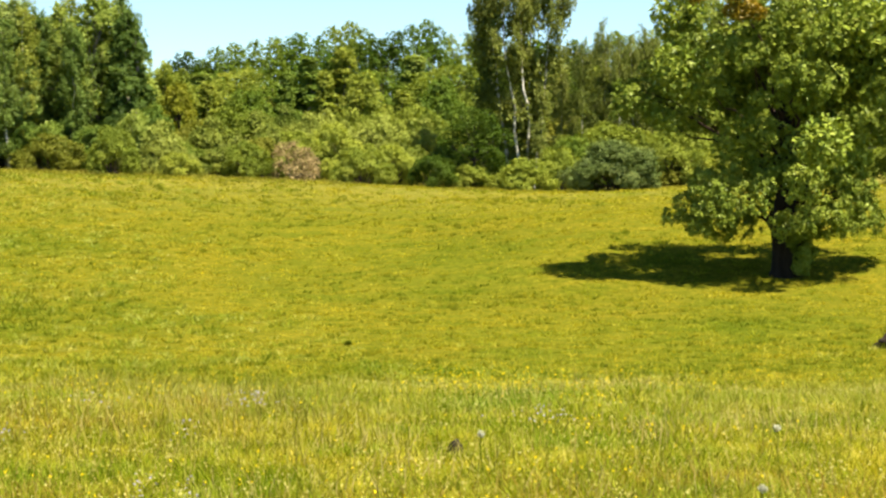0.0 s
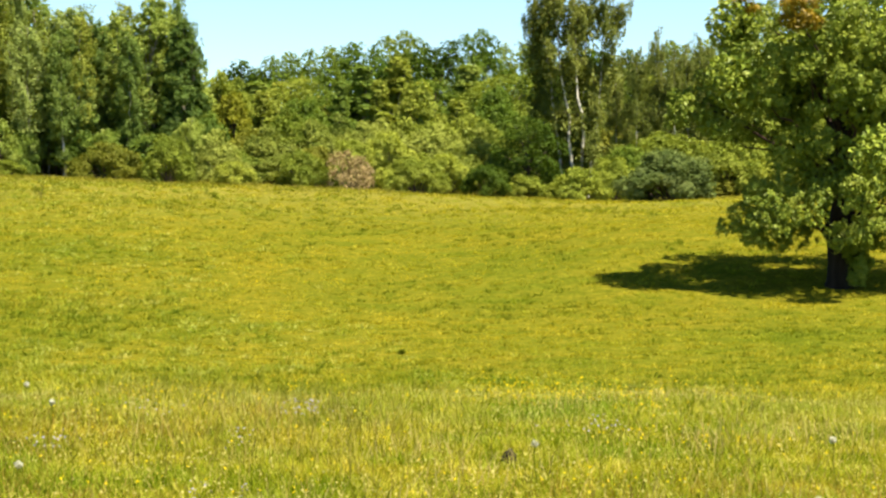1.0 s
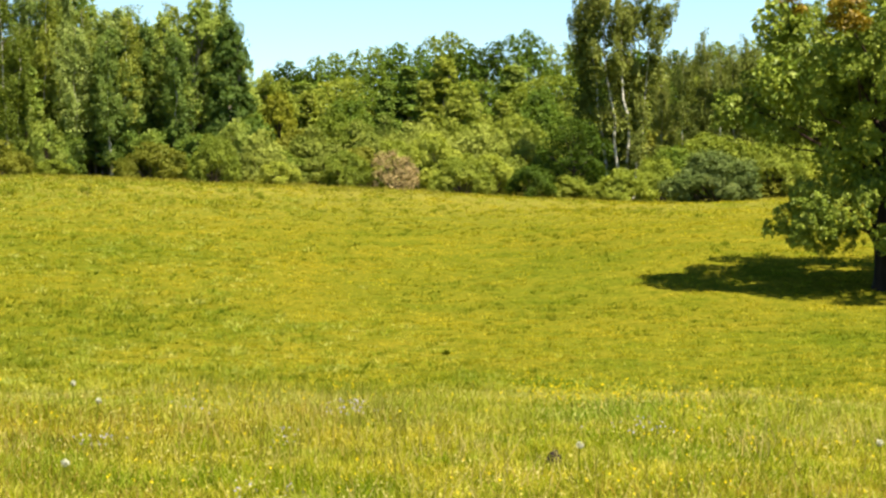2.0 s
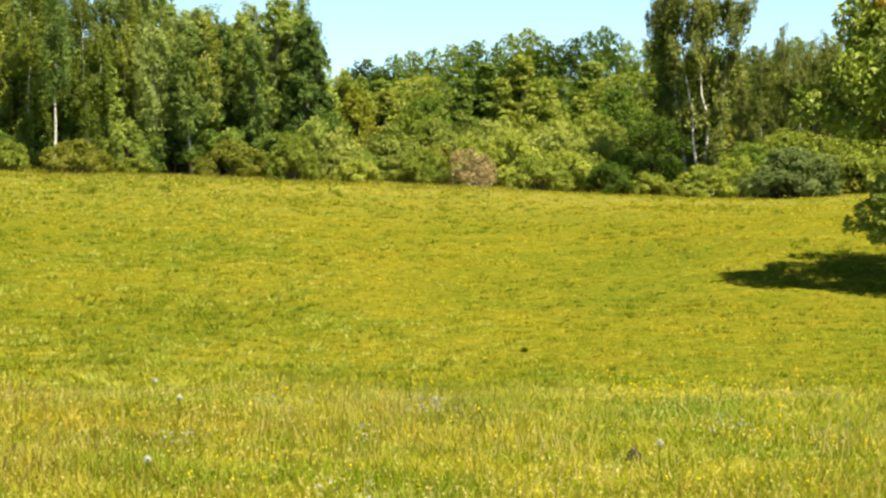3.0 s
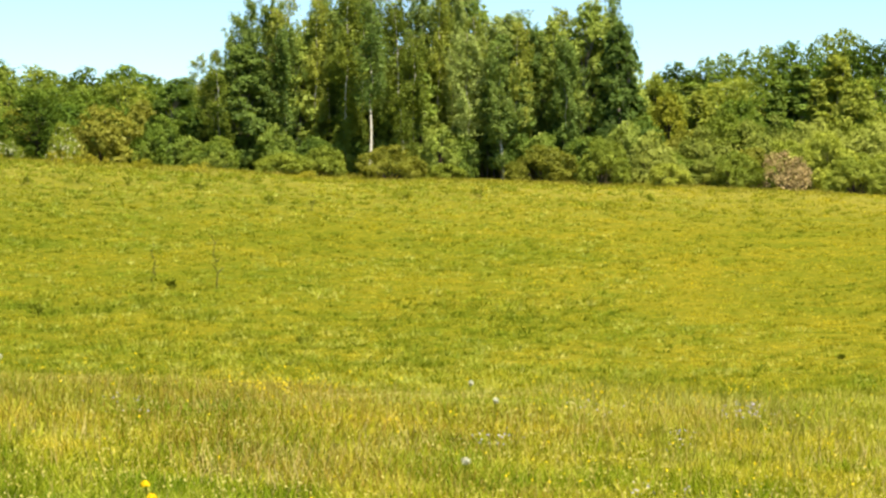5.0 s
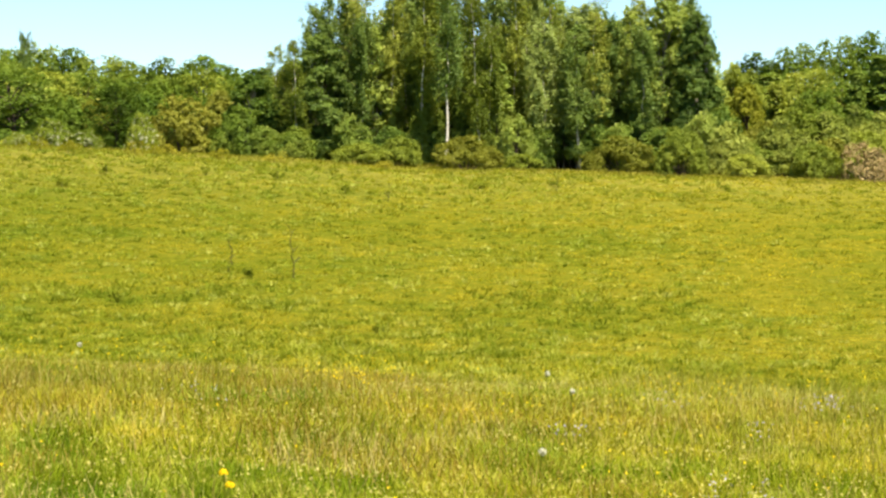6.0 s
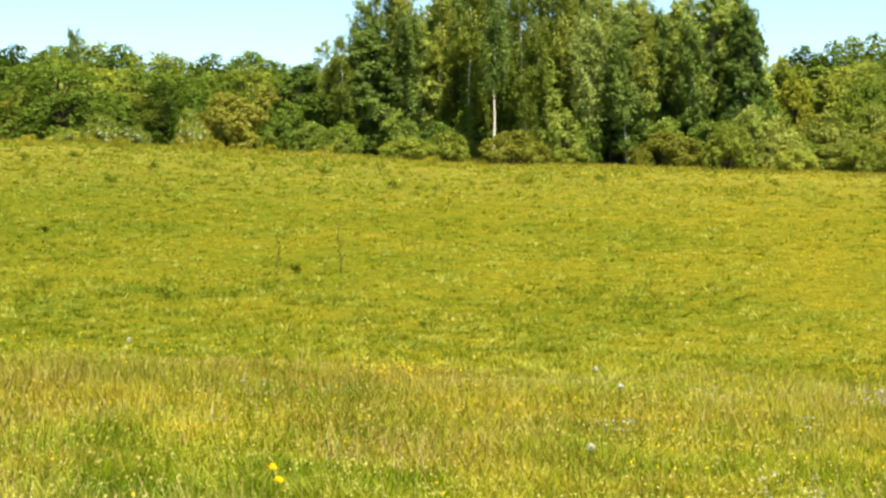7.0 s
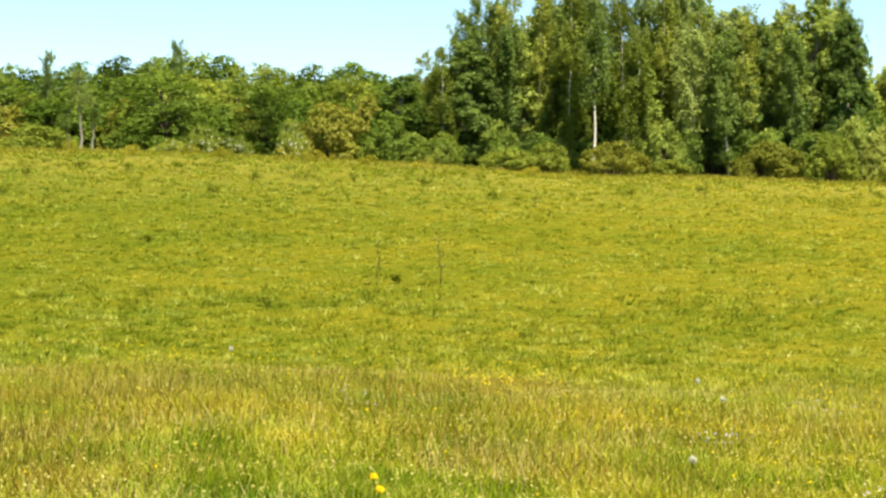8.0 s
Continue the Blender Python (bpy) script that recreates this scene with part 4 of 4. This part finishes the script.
    v, f = clump_leaves(tops, 3000, 0.05, rng, 0.8, 0.9)
    part("rusty_foliage", array_mesh("rusty_shoots", v, f, L_RUST), ob, "rust-orange young leaves")
    low = [(0.5, -0.5, 0.3, 0.32), (0.6, -0.45, 0.8, 0.36), (0.45, -0.55, 1.25, 0.4), (0.75, -0.4, 1.5, 0.36)]
    v, f = join_arrays([spray_leaves(*lobe_sprays(low, 40, rng, 0.2, 0.45, -0.9), 5200, 0.04, rng, 0.6, 0.7), core_leaves(low, 700, 0.06, rng)])
    part("basal_foliage", array_mesh("trunk_shoots", v, f, L_NEAR), ob)
    tagged(ob, "broad leafy green fruit tree with low drooping boughs", "tree")


near_tree(20.6, 62.0)


# ======== grass and flowers ========
VIEW = 26.5


def scatter(n, r0, r1, rng, power=1.0):
    """Random places in the sector of the pasture, even over r ** power."""
    az = np.radians((rng.random(n) * 2 - 1) * VIEW)
    r = (r0**power + (r1**power - r0**power) * rng.random(n)) ** (1 / power)
    x, y = r * np.sin(az), r * np.cos(az)
    return x, y, r


def waves(x, y, s, seed):
    """A cheap soft noise between about 0 and 1."""
    g = np.random.default_rng(seed)
    v = 0.0
    for k in range(6):
        a, ph = g.random() * 6.28, g.random() * 6.28
        q = s * (0.6 + 1.4 * g.random())
        v = v + np.sin((x * np.cos(a) + y * np.sin(a)) * q + ph + 1.7 * np.sin((x * np.sin(a) - y * np.cos(a)) * q * 0.7))
    return 0.5 + v / 7.0


def blades(x, y, height, width, rng, lean=0.35):
    """Leaning, tapered blades."""
    n = len(x)
    b = rng.random(n) * 6.283
    a = b + 1.571 + rng.normal(size=n) * 0.5
    side = np.stack([np.cos(a), np.sin(a), 0 * a], 1) * np.asarray(width).reshape(-1, 1) * 0.5
    bend = np.stack([np.cos(b), np.sin(b), 0 * b], 1) * (np.asarray(height) * lean * (0.2 + 0.8 * rng.random(n)))[:, None]
    base = np.stack([x, y, land(x, y) - 0.01], 1)
    tip = base + bend + np.stack([0 * x, 0 * x, np.asarray(height)], 1)
    v = np.stack([base - side, base + side, tip], 1).reshape(-1, 3)
    return v, np.arange(3 * n).reshape(-1, 3)


def stuff(name, arrays, material, label, category):
    ob = new(name, array_mesh(name, *arrays, material))
    return tagged(ob, label, category, kind="stuff")


rng = np.random.default_rng(9)
def tufts(cx, cy, per, wide, tall, thick, rng, lean=0.9):
    """Low mounds of blades that lean outwards, so many to each place."""
    k = np.repeat(np.arange(len(cx)), per)
    n = len(k)
    a, q = rng.random(n) * 6.283, np.sqrt(rng.random(n))
    x, y = cx[k] + np.cos(a) * q * wide[k], cy[k] + np.sin(a) * q * wide[k]
    h = tall[k] * (1.0 - 0.45 * q) * (0.6 + 0.6 * rng.random(n))
    side = np.stack([-np.sin(a), np.cos(a), 0 * a], 1)
    side = unit(side + 0.7 * rng.normal(size=(n, 3)) * (1, 1, 0)) * (thick[k] * (0.6 + 0.8 * rng.random(n)))[:, None] * 0.5
    base = np.stack([x, y, land(x, y) - 0.01], 1)
    tip = base + np.stack([np.cos(a) * h * lean * (0.3 + q), np.sin(a) * h * lean * (0.3 + q), h], 1)
    return np.stack([base - side, base + side, tip], 1).reshape(-1, 3), np.arange(3 * n).reshape(-1, 3)


# rank meadow grass on the near rise, thinning out over its crest
x, y, r = scatter(400000, 6.2, 33.0, rng, 0.5)
fade = np.clip((31.0 - r) / 13.0, 0.0, 1.0)
keep = rng.random(len(x)) < 0.25 + 0.75 * fade
x, y, r, fade = x[keep], y[keep], r[keep], fade[keep]
h = (0.035 + 0.075 * rng.random(len(x))) * (0.6 + 0.7 * waves(x, y, 1.9, 3)) * (0.5 + 0.5 * fade)
stuff("meadow_grass", blades(x, y, h, 0.005 + 0.008 * rng.random(len(x)), rng, 1.5), M_BLADE, "tall yellow-green meadow grass on the near rise", "grass")
x, y, r = scatter(6000, 6.2, 19.5, rng, 0.8)
h = (0.12 + 0.12 * rng.random(len(x))) * (0.6 + 0.6 * waves(x, y, 0.8, 4))
stuff("seeding_grass", blades(x, y, h, 0.005 + 0.004 * rng.random(len(x)), rng, 0.8), M_STEM, "tan seeding stems among the meadow grass", "grass")
# grazed grass in the hollow and up the far slope: low mounds that touch one another
cx, cy, cr = scatter(27000, 18.5, 141.0, rng, 0.42)
wide = (0.06 + 0.12 * rng.random(len(cx))) * (0.7 + cr / 60.0)
tall = (0.03 + 0.1 * rng.random(len(cx)) ** 1.4) * (0.7 + cr / 90.0)
stuff("grazed_grass", tufts(cx, cy, 11, wide, tall, 0.015 + 0.0005 * cr, rng, 1.3), M_PASTURE, "short yellow-green grazed grass in the hollow", "grass")
# greener uneaten tufts, thicker towards the grove side
cx, cy, cr = scatter(9500, 19.5, 136.0, rng, 0.42)
keep = waves(cx, cy * 0.5, 0.3, 6) + 0.5 * rng.random(len(cx)) - 0.006 * cx + 0.12 * ((cr < 62.0) & (cx < 3.0)) > 0.76
cx, cy, cr = cx[keep], cy[keep], cr[keep]
wide = (0.07 + 0.14 * rng.random(len(cx)) ** 2) * (0.7 + cr / 60.0)
tall = (0.05 + 0.12 * rng.random(len(cx))) * (0.7 + cr / 100.0) * np.where((cr < 62.0) & (cx < 3.0), 1.35, 1.0)
stuff("rank_tufts", tufts(cx, cy, 20, wide, tall, 0.012 + 0.0004 * cr, rng, 0.9), M_TUFT, "darker green uneaten tufts in the pasture", "grass")
# lusher, paler weedy grass on the slope towards the grove and the left wood, and in the near hollow
cx, cy, cr = scatter(10500, 24.0, 128.0, rng, 0.42)
keep = ((cx < 6.0) | (cr < 33.0 + 9.0 * rng.random(len(cx)))) & (waves(cx, cy * 0.6, 0.25, 31) + 0.4 * rng.random(len(cx)) - 0.012 * np.minimum(cx, 4.0) > np.where(cr < 42.0, 0.4, 0.58))
cx, cy, cr = cx[keep], cy[keep], cr[keep]
wide = (0.07 + 0.16 * rng.random(len(cx)) ** 2) * (0.7 + cr / 60.0)
tall = (0.05 + 0.14 * rng.random(len(cx))) * (0.7 + cr / 100.0) * np.where((cr < 62.0) & (cx < 3.0), 1.3, 1.0)
stuff("lush_grass", tufts(cx, cy, 22, wide, tall, 0.012 + 0.0004 * cr, rng, 1.0), M_LUSH, "lush green clumpy grass on the slope", "grass")

# meadow grass that thins out from the foot of the rise into the hollow
x, y, r = scatter(70000, 22.0, 48.0, rng, 0.7)
keep = rng.random(len(x)) < np.clip((46.0 - r) / 20.0, 0.0, 1.0) * (0.4 + 0.8 * waves(x, y, 0.5, 61))
x, y, r = x[keep], y[keep], r[keep]
stuff("hollow_grass", blades(x, y, (0.05 + 0.1 * rng.random(len(x))) * (0.6 + 0.6 * waves(x, y, 1.2, 62)), 0.012 + 0.014 * rng.random(len(x)), rng, 1.3), M_BLADE, "meadow grass thinning out into the hollow", "grass")

# whitish-green weedy grass in the near hollow
n = 1100
az, r = np.radians(-19.0 + 24.0 * rng.random(n)), 21.0 + 10.0 * rng.random(n)
cx, cy = r * np.sin(az), r * np.cos(az)
keep = waves(cx, cy, 0.6, 51) + 0.3 * rng.random(n) > 0.62
cx, cy = cx[keep], cy[keep]
stuff("pale_grass", tufts(cx, cy, 22, 0.08 + 0.14 * rng.random(len(cx)), 0.05 + 0.12 * rng.random(len(cx)), 0.014 + 0 * cx, rng, 1.0), M_PALE, "whitish-green weedy grass in the near hollow", "grass")

# clumpy taller grass over the crest of the rise and down into the near hollow
n = 5200
az, r = np.radians((rng.random(n) * 2 - 1) * VIEW), 14.0 + 19.0 * rng.random(n)
cx, cy = r * np.sin(az), r * np.cos(az)
keep = waves(cx, cy, 0.9, 41) + 0.5 * rng.random(n) - 0.01 * (r - 17.0) > 0.6
cx, cy = cx[keep], cy[keep]
wide = 0.05 + 0.12 * rng.random(len(cx))
tall = (0.06 + 0.16 * rng.random(len(cx)) ** 1.5) * (0.7 + 0.3 * np.clip(1.0 + cx / 3.0, 0.0, 1.0))
stuff("crest_grass", tufts(cx, cy, 26, wide, tall, 0.012 + 0 * cx, rng, 0.9), M_LUSH, "clumpy taller green grass over the crest of the rise", "grass")


def flower_heads(x, y, lift, size, rng):
    c = np.stack([x, y, land(x, y) + lift], 1)
    nrm = unit(rng.normal(size=c.shape) * 0.6 + (0, -0.3, 1.0))
    return leaf_faces(c, nrm, size, rng, 0.9)


def ground_at(az, up):
    """Distance at which a level-headed look up degrees from the eye meets the ground."""
    r = np.linspace(5.0, 135.0, 2600)
    a = radians(az)
    under = EYE + r * math.tan(radians(up)) <= land(r * math.sin(a), r * math.cos(a))
    return float(r[np.argmax(under)]) if under.any() else 130.0


def patch_of(az, r, wide, deep, n, rng):
    """Places gathered round one spot."""
    x0, y0, _ = spot(az, r)
    return x0 + rng.normal(size=n) * wide, y0 + rng.normal(size=n) * deep


# buttercups: loose everywhere, gathered in some patches
bx, by, _ = scatter(450, 7.0, 19.0, rng, 0.9)
gathered = [patch_of(*p, rng) for p in (
    (11.1, 15.6, 0.28, 0.3, 180), (12.4, 15.4, 0.3, 0.3, 135), (14.7, 14.2, 0.16, 0.3, 77), (17.4, 15.2, 0.35, 0.3, 90), (2.9, 15.0, 0.4, 0.4, 90), (-0.2, 15.0, 0.4, 0.4, 72),
    (-9.2, 15.6, 0.25, 0.3, 136), (-8.3, 15.2, 0.2, 0.3, 59), (-19.5, 18.5, 0.3, 0.4, 90), (8.9, 9.4, 0.3, 0.3, 30), (14.6, 10.2, 0.3, 0.3, 40), (9.7, 9.0, 0.2, 0.3, 18),
    (6.2, 13.6, 0.6, 0.6, 90), (-5.4, 13.5, 0.6, 0.6, 77), (16.5, 12.2, 0.5, 0.6, 72), (-14.5, 16.0, 0.5, 0.5, 59), (0.8, 10.5, 0.6, 0.5, 46),
)]
x, y = np.concatenate([bx] + [g[0] for g in gathered]), np.concatenate([by] + [g[1] for g in gathered])
stuff("buttercups", flower_heads(x, y, 0.1 + 0.1 * rng.random(len(x)) + 0.16 * rng.random(len(x)) ** 2 * (np.hypot(x, y) > 13.0), 0.0055 + 0.004 * rng.random(len(x)), rng), M_BUTTER, "small yellow buttercups scattered through the meadow grass", "flower")
# low yellow bloom out on the pasture
px, py, pr = scatter(5500, 62.0, 130.0, rng, 0.6)
keep = waves(px, py, 0.16, 15) + 0.25 * rng.random(len(px)) > 0.8
px, py, pr = px[keep], py[keep], pr[keep]
stuff("pasture_bloom", flower_heads(px, py, 0.08 + 0.05 * rng.random(len(px)), 0.012 + 0.014 * rng.random(len(px)), rng), M_BUTTER, "low yellow bloom strewn over the grazed slope", "flower")
# taller pale grass along the foot of the scrub
x, y, r = scatter(45000, 124.0, 143.0, rng, 3.0)
h = (0.1 + 0.3 * rng.random(len(x)) ** 2) * (0.3 + 1.2 * waves(x, y, 0.35, 21)) * np.clip((r - 120.0) / 18.0, 0.15, 1.0)
stuff("fringe_grass", blades(x, y, h, 0.05 + 0.05 * rng.random(len(x)), rng, 0.9), M_FRINGE, "taller pale grass along the foot of the scrub", "grass")
# seed heads over the blades: cream, and red-brown sorrel mostly towards the grove side
x, y, r = scatter(42000, 6.5, 24.0, rng, 0.8)
stuff("seed_heads", flower_heads(x, y, 0.03 + 0.09 * rng.random(len(x)), 0.003 + 0.006 * rng.random(len(x)), rng), M_SEED, "cream grass seed heads over the meadow", "grass")
x, y, r = scatter(120000, 7.0, 24.0, rng, 0.8)
keep = waves(x, y, 0.7, 12) - 0.1 * x + 0.3 * rng.random(len(x)) - 0.35 * np.clip((r - 17.5 - 3.0 * waves(x, y, 0.5, 76)) / 2.5, 0, 1) + 0.22 * np.clip((r - 11.0) / 4.0, 0, 1) > 0.9
x, y, r = x[keep], y[keep], r[keep]
stuff("sorrel", blades(x, y, (0.05 + 0.1 * rng.random(len(x))) * (0.6 + 0.7 * waves(x, y, 1.4, 71)), 0.004 + 0.005 * rng.random(len(x)), rng, 1.1), M_SORREL, "red-brown sorrel spikes in the meadow grass", "grass")
# taller flowering grass in loose patches, most of it along the crest: thin blades and greyish-pink heads over them
x, y, r = scatter(52000, 8.0, 27.0, rng, 1.0)
keep = waves(x, y, 0.8, 72) + 0.45 * rng.random(len(x)) - 0.05 * abs(r - 18.5) > 0.62
x, y, r = x[keep], y[keep], r[keep]
h = (0.06 + 0.2 * rng.random(len(x)) ** 1.8) * (0.3 + 1.2 * waves(x, y, 1.3, 73))
stuff("flowering_grass", blades(x, y, h, 0.005 + 0.006 * rng.random(len(x)), rng, 0.7), M_FRINGE, "loose patches of taller flowering grass along the crest", "grass")
x, y, r = scatter(30000, 7.5, 25.0, rng, 0.9)
keep = waves(x, y, 1.2, 74) + 0.25 * rng.random(len(x)) > 0.86
x, y = x[keep], y[keep]
stuff("grass_heads", blades(x, y, 0.06 + 0.12 * rng.random(len(x)), 0.006 + 0.006 * rng.random(len(x)), rng, 0.8), M_FOG, "greyish-pink flowering grass heads in patches", "grass")
# small fresh green patches
cx, cy, cr = scatter(1500, 7.5, 17.0, rng, 0.8)
keep = waves(cx, cy, 0.9, 75) + 0.2 * rng.random(len(cx)) > 0.86
cx, cy = cx[keep], cy[keep]
stuff("clover", tufts(cx, cy, 40, 0.05 + 0.08 * rng.random(len(cx)), 0.05 + 0.06 * rng.random(len(cx)), 0.009 + 0 * cx, rng, 0.9), M_TUFT, "small fresh green patches of leaves in the meadow", "grass")


def vetch(az, r, wide, n, seed):
    g = np.random.default_rng(seed)
    vx, vy = patch_of(az, r, wide, 0.12, n, g)
    x0, y0, z0 = spot(az, r)
    v, f = flower_heads(vx, vy, 0.1 + 0.12 * g.random(n), 0.006 + 0.004 * g.random(n), g)
    ob = new("vetch")
    ob.matrix_basis = pose(x0, y0, z0)
    part("bloom", array_mesh("vetch_bloom", v - (x0, y0, z0), f, M_VETCH), ob, kind="stuff")
    v, f = blades(vx, vy, 0.1 + 0.1 * g.random(n), 0.008 + 0 * vx, g, 0.5)
    part("leafage", array_mesh("vetch_green", v - (x0, y0, z0), f, M_WEED), ob, kind="stuff")
    tagged(ob, "patch of pale blue-violet vetch in the grass", "flower", "vetch patches")


for k, (az, up, wide, n) in enumerate(((4.92, -6.12, 0.09, 60), (13.5, -6.6, 0.12, 30), (1.7, -8.75, 0.03, 22), (3.2, -8.75, 0.03, 18), (0.3, -6.0, 0.15, 24),
                                       (2.9, -7.0, 0.06, 20), (-13.5, -6.4, 0.1, 20), (-2.6, -7.0, 0.08, 22))):
    vetch(az, (EYE - 0.12) / math.tan(radians(-up)), wide, n, 300 + k)


def dandelion(az, up, seed, yellow=False):
    """A stem with a head: a round clock of down, or a yellow bloom."""
    g = np.random.default_rng(seed)
    tall = 0.2 if yellow else 0.26
    r = (EYE - tall) / math.tan(radians(-up))
    x0, y0, z0 = spot(az, r)
    ob = new("dandelion")
    ob.matrix_basis = pose(x0, y0, z0)
    tip = np.array([g.normal() * 0.02, g.normal() * 0.02, tall])
    part("stem", array_mesh("dandelion_stem", *tube(bent((0, 0, -0.02), tip, 0, g, 5), np.linspace(0.004, 0.003, 5), 5), M_WEED, True), ob)
    d = unit(g.normal(size=(120, 3)))
    if yellow:
        d = unit(d * (1, 1, 0.35) + (0, 0, 0.25))
        v, f = leaf_faces(tip + d * 0.018, unit(d + (0, 0, 0.5)), 0.011, g, 0.4)
        part("bloom", array_mesh("dandelion_bloom", v, f, M_BUTTER), ob)
        tagged(ob, "yellow dandelion in bloom in the meadow grass", "flower", "dandelions")
    else:
        v, f = leaf_faces(tip + d * (0.012 + 0.008 * g.random((120, 1))), unit(d + 0.6 * g.normal(size=d.shape)), 0.006, g, 0.9)
        part("seed_head", array_mesh("dandelion_clock", v, f, M_CLOCK), ob)
        tagged(ob, "white round dandelion seed head in the grass", "flower", "dandelions")


for k, (az, up) in enumerate(((11.65, -7.0), (20.3, -6.78), (19.7, -8.53), (-3.25, -5.3), (-3.4, -7.55), (-16.95, -4.6), (-2.6, -5.75))):
    dandelion(az, up, 400 + k)
for k, (az, up) in enumerate(((-12.6, -8.55), (-12.66, -8.95))):
    dandelion(az, up, 420 + k, True)


def weed_stalk(az, up, tall, seed):
    """A thin dead stalk with short side twigs and a few leaves."""
    g = np.random.default_rng(seed)
    x0, y0, z0 = spot(az, ground_at(az, up))
    ob = new("weed_stalk")
    ob.matrix_basis = pose(x0, y0, z0)
    line = bent((0, 0, -0.05), (g.normal() * 0.12, 0, tall), 0, g, 8, 0.12)
    part("stem", array_mesh("weed_stem", *tube(line, np.linspace(0.022, 0.008, 8), 6), M_WEEDSTEM, True), ob)
    for i in range(7):
        b0 = line[2 + i % 6]
        a = g.random() * 6.28
        b1 = b0 + np.array([math.cos(a), math.sin(a), 0.9]) * (0.1 + 0.14 * g.random())
        part("twig", array_mesh("weed_twig", *tube(bent(b0, b1, 0, g, 4), np.linspace(0.012, 0.005, 4), 4), M_WEEDSTEM, True), ob)
    c = line[g.integers(1, 8, 90)] + g.normal(size=(90, 3)) * (0.09, 0.09, 0.1)
    c[:, 2] = np.maximum(c[:, 2], 0.02)
    part("leafage", array_mesh("weed_leafage", *leaf_faces(c, unit(g.normal(size=(90, 3))), 0.03, g, 0.5), M_WEED), ob, kind="stuff")
    tagged(ob, "thin dark weed stalk standing in the grazed pasture", "weed", "weed stalks")


for k, (az, up, tall) in enumerate(((-12.62, -2.32, 1.25), (-10.72, -2.5, 1.65), (-2.9, 0.1, 0.7), (-7.9, -0.2, 0.8))):
    weed_stalk(az, up, tall, 500 + k)


def weed_clump(az, up, tall, wide, seed, leaves=None, label="dark green weed clump in the pasture", count=260):
    g = np.random.default_rng(seed)
    x0, y0, z0 = spot(az, ground_at(az, up))
    ob = new("weed_clump")
    ob.matrix_basis = pose(x0, y0, z0)
    lumps = [(g.normal() * wide * 0.3, g.normal() * wide * 0.3, tall * (0.2 + 0.6 * g.random()), wide * 0.22) for _ in range(7)]
    part("foliage", array_mesh("weed_foliage", *clump_leaves(lumps, count, 0.045, g, 0.9, 1.1), leaves or M_WEED), ob, kind="stuff")
    part("stem", array_mesh("weed_clump_stem", *tube([(0, 0, -0.05), (0.02, 0, tall * 0.5), (0, 0, tall * 0.9)], (0.02, 0.015, 0.006), 5), M_WEEDSTEM, True), ob)
    tagged(ob, label, "weed", "weed clumps")


for k, (az, up, tall, wide) in enumerate((
    (-19.39, -1.25, 0.28, 0.3), (-20.0, 0.8, 0.7, 0.8), (-18.6, 0.85, 0.6, 0.7), (-16.2, 0.55, 0.6, 0.6), (-14.8, 0.6, 0.5, 0.6), (-13.3, 0.55, 0.5, 0.6), (-11.2, 0.45, 0.5, 0.5),
    (-22.9, 0.7, 0.8, 0.9), (-15.85, -3.2, 0.3, 0.4), (-8.1, -4.1, 0.14, 0.4), (-3.0, 0.2, 0.5, 0.5), (-9.2, 0.0, 0.5, 0.5), (-21.4, 0.9, 0.6, 0.6), (-12.1, -2.5, 0.35, 0.4),
    (7.67, -4.53, 0.07, 0.06), (-17.5, 0.2, 0.4, 0.5), (-5.2, 0.15, 0.4, 0.6), (2.1, 0.1, 0.4, 0.6), (-23.5, 0.1, 0.5, 0.7),
)):
    weed_clump(az, up, tall, wide, 600 + k)


for k, (az, tall, wide) in enumerate(((-18.1, 0.9, 1.5), (-17.3, 0.7, 1.2), (-15.4, 1.1, 0.9), (-14.85, 0.7, 1.4), (-14.3, 0.8, 1.2), (-21.6, 0.8, 1.6), (-19.9, 0.7, 1.3), (-13.0, 0.6, 1.1), (-11.3, 0.6, 1.3), (-8.0, 0.5, 1.2))):
    weed_clump(az, float(smooth_between(az, EDGE_AZ, EDGE_UP)) - 0.12, tall, wide, 700 + k, M_GOLDEN, "tall yellow-green flowering weed clump along the pasture edge", 620)


def dark_heap(az, r, wide, tall, seed):
    """A low crumbled dark heap, in the soil material."""
    g = np.random.default_rng(seed)
    x0, y0, z0 = spot(az, r)
    bm = bmesh.new()
    bmesh.ops.create_icosphere(bm, subdivisions=3, radius=1.0)
    for v in bm.verts:
        k = 1 + 0.35 * noise.noise(v.co * 2.3 + Vector((seed, 0, 0)))
        v.co = Vector((v.co.x * wide * k, v.co.y * wide * 0.8 * k, max(v.co.z, -0.2) * tall * k))
    me = bpy.data.meshes.new("dark_heap")
    bm.to_mesh(me)
    bm.free()
    me.materials.append(M_SOIL)
    ob = new("dark_heap", me)
    ob.matrix_basis = pose(x0, y0, z0)
    tagged(ob, "small dark crumbled heap in the grass", "soil heap", "soil heaps")


dark_heap(10.85, 12.0, 0.05, 0.08, 1)
# larger dark mound on a small dark spot of unknown kind
dark_heap(23.75, ground_at(23.75, -4.5), 0.45, 0.3, 2)
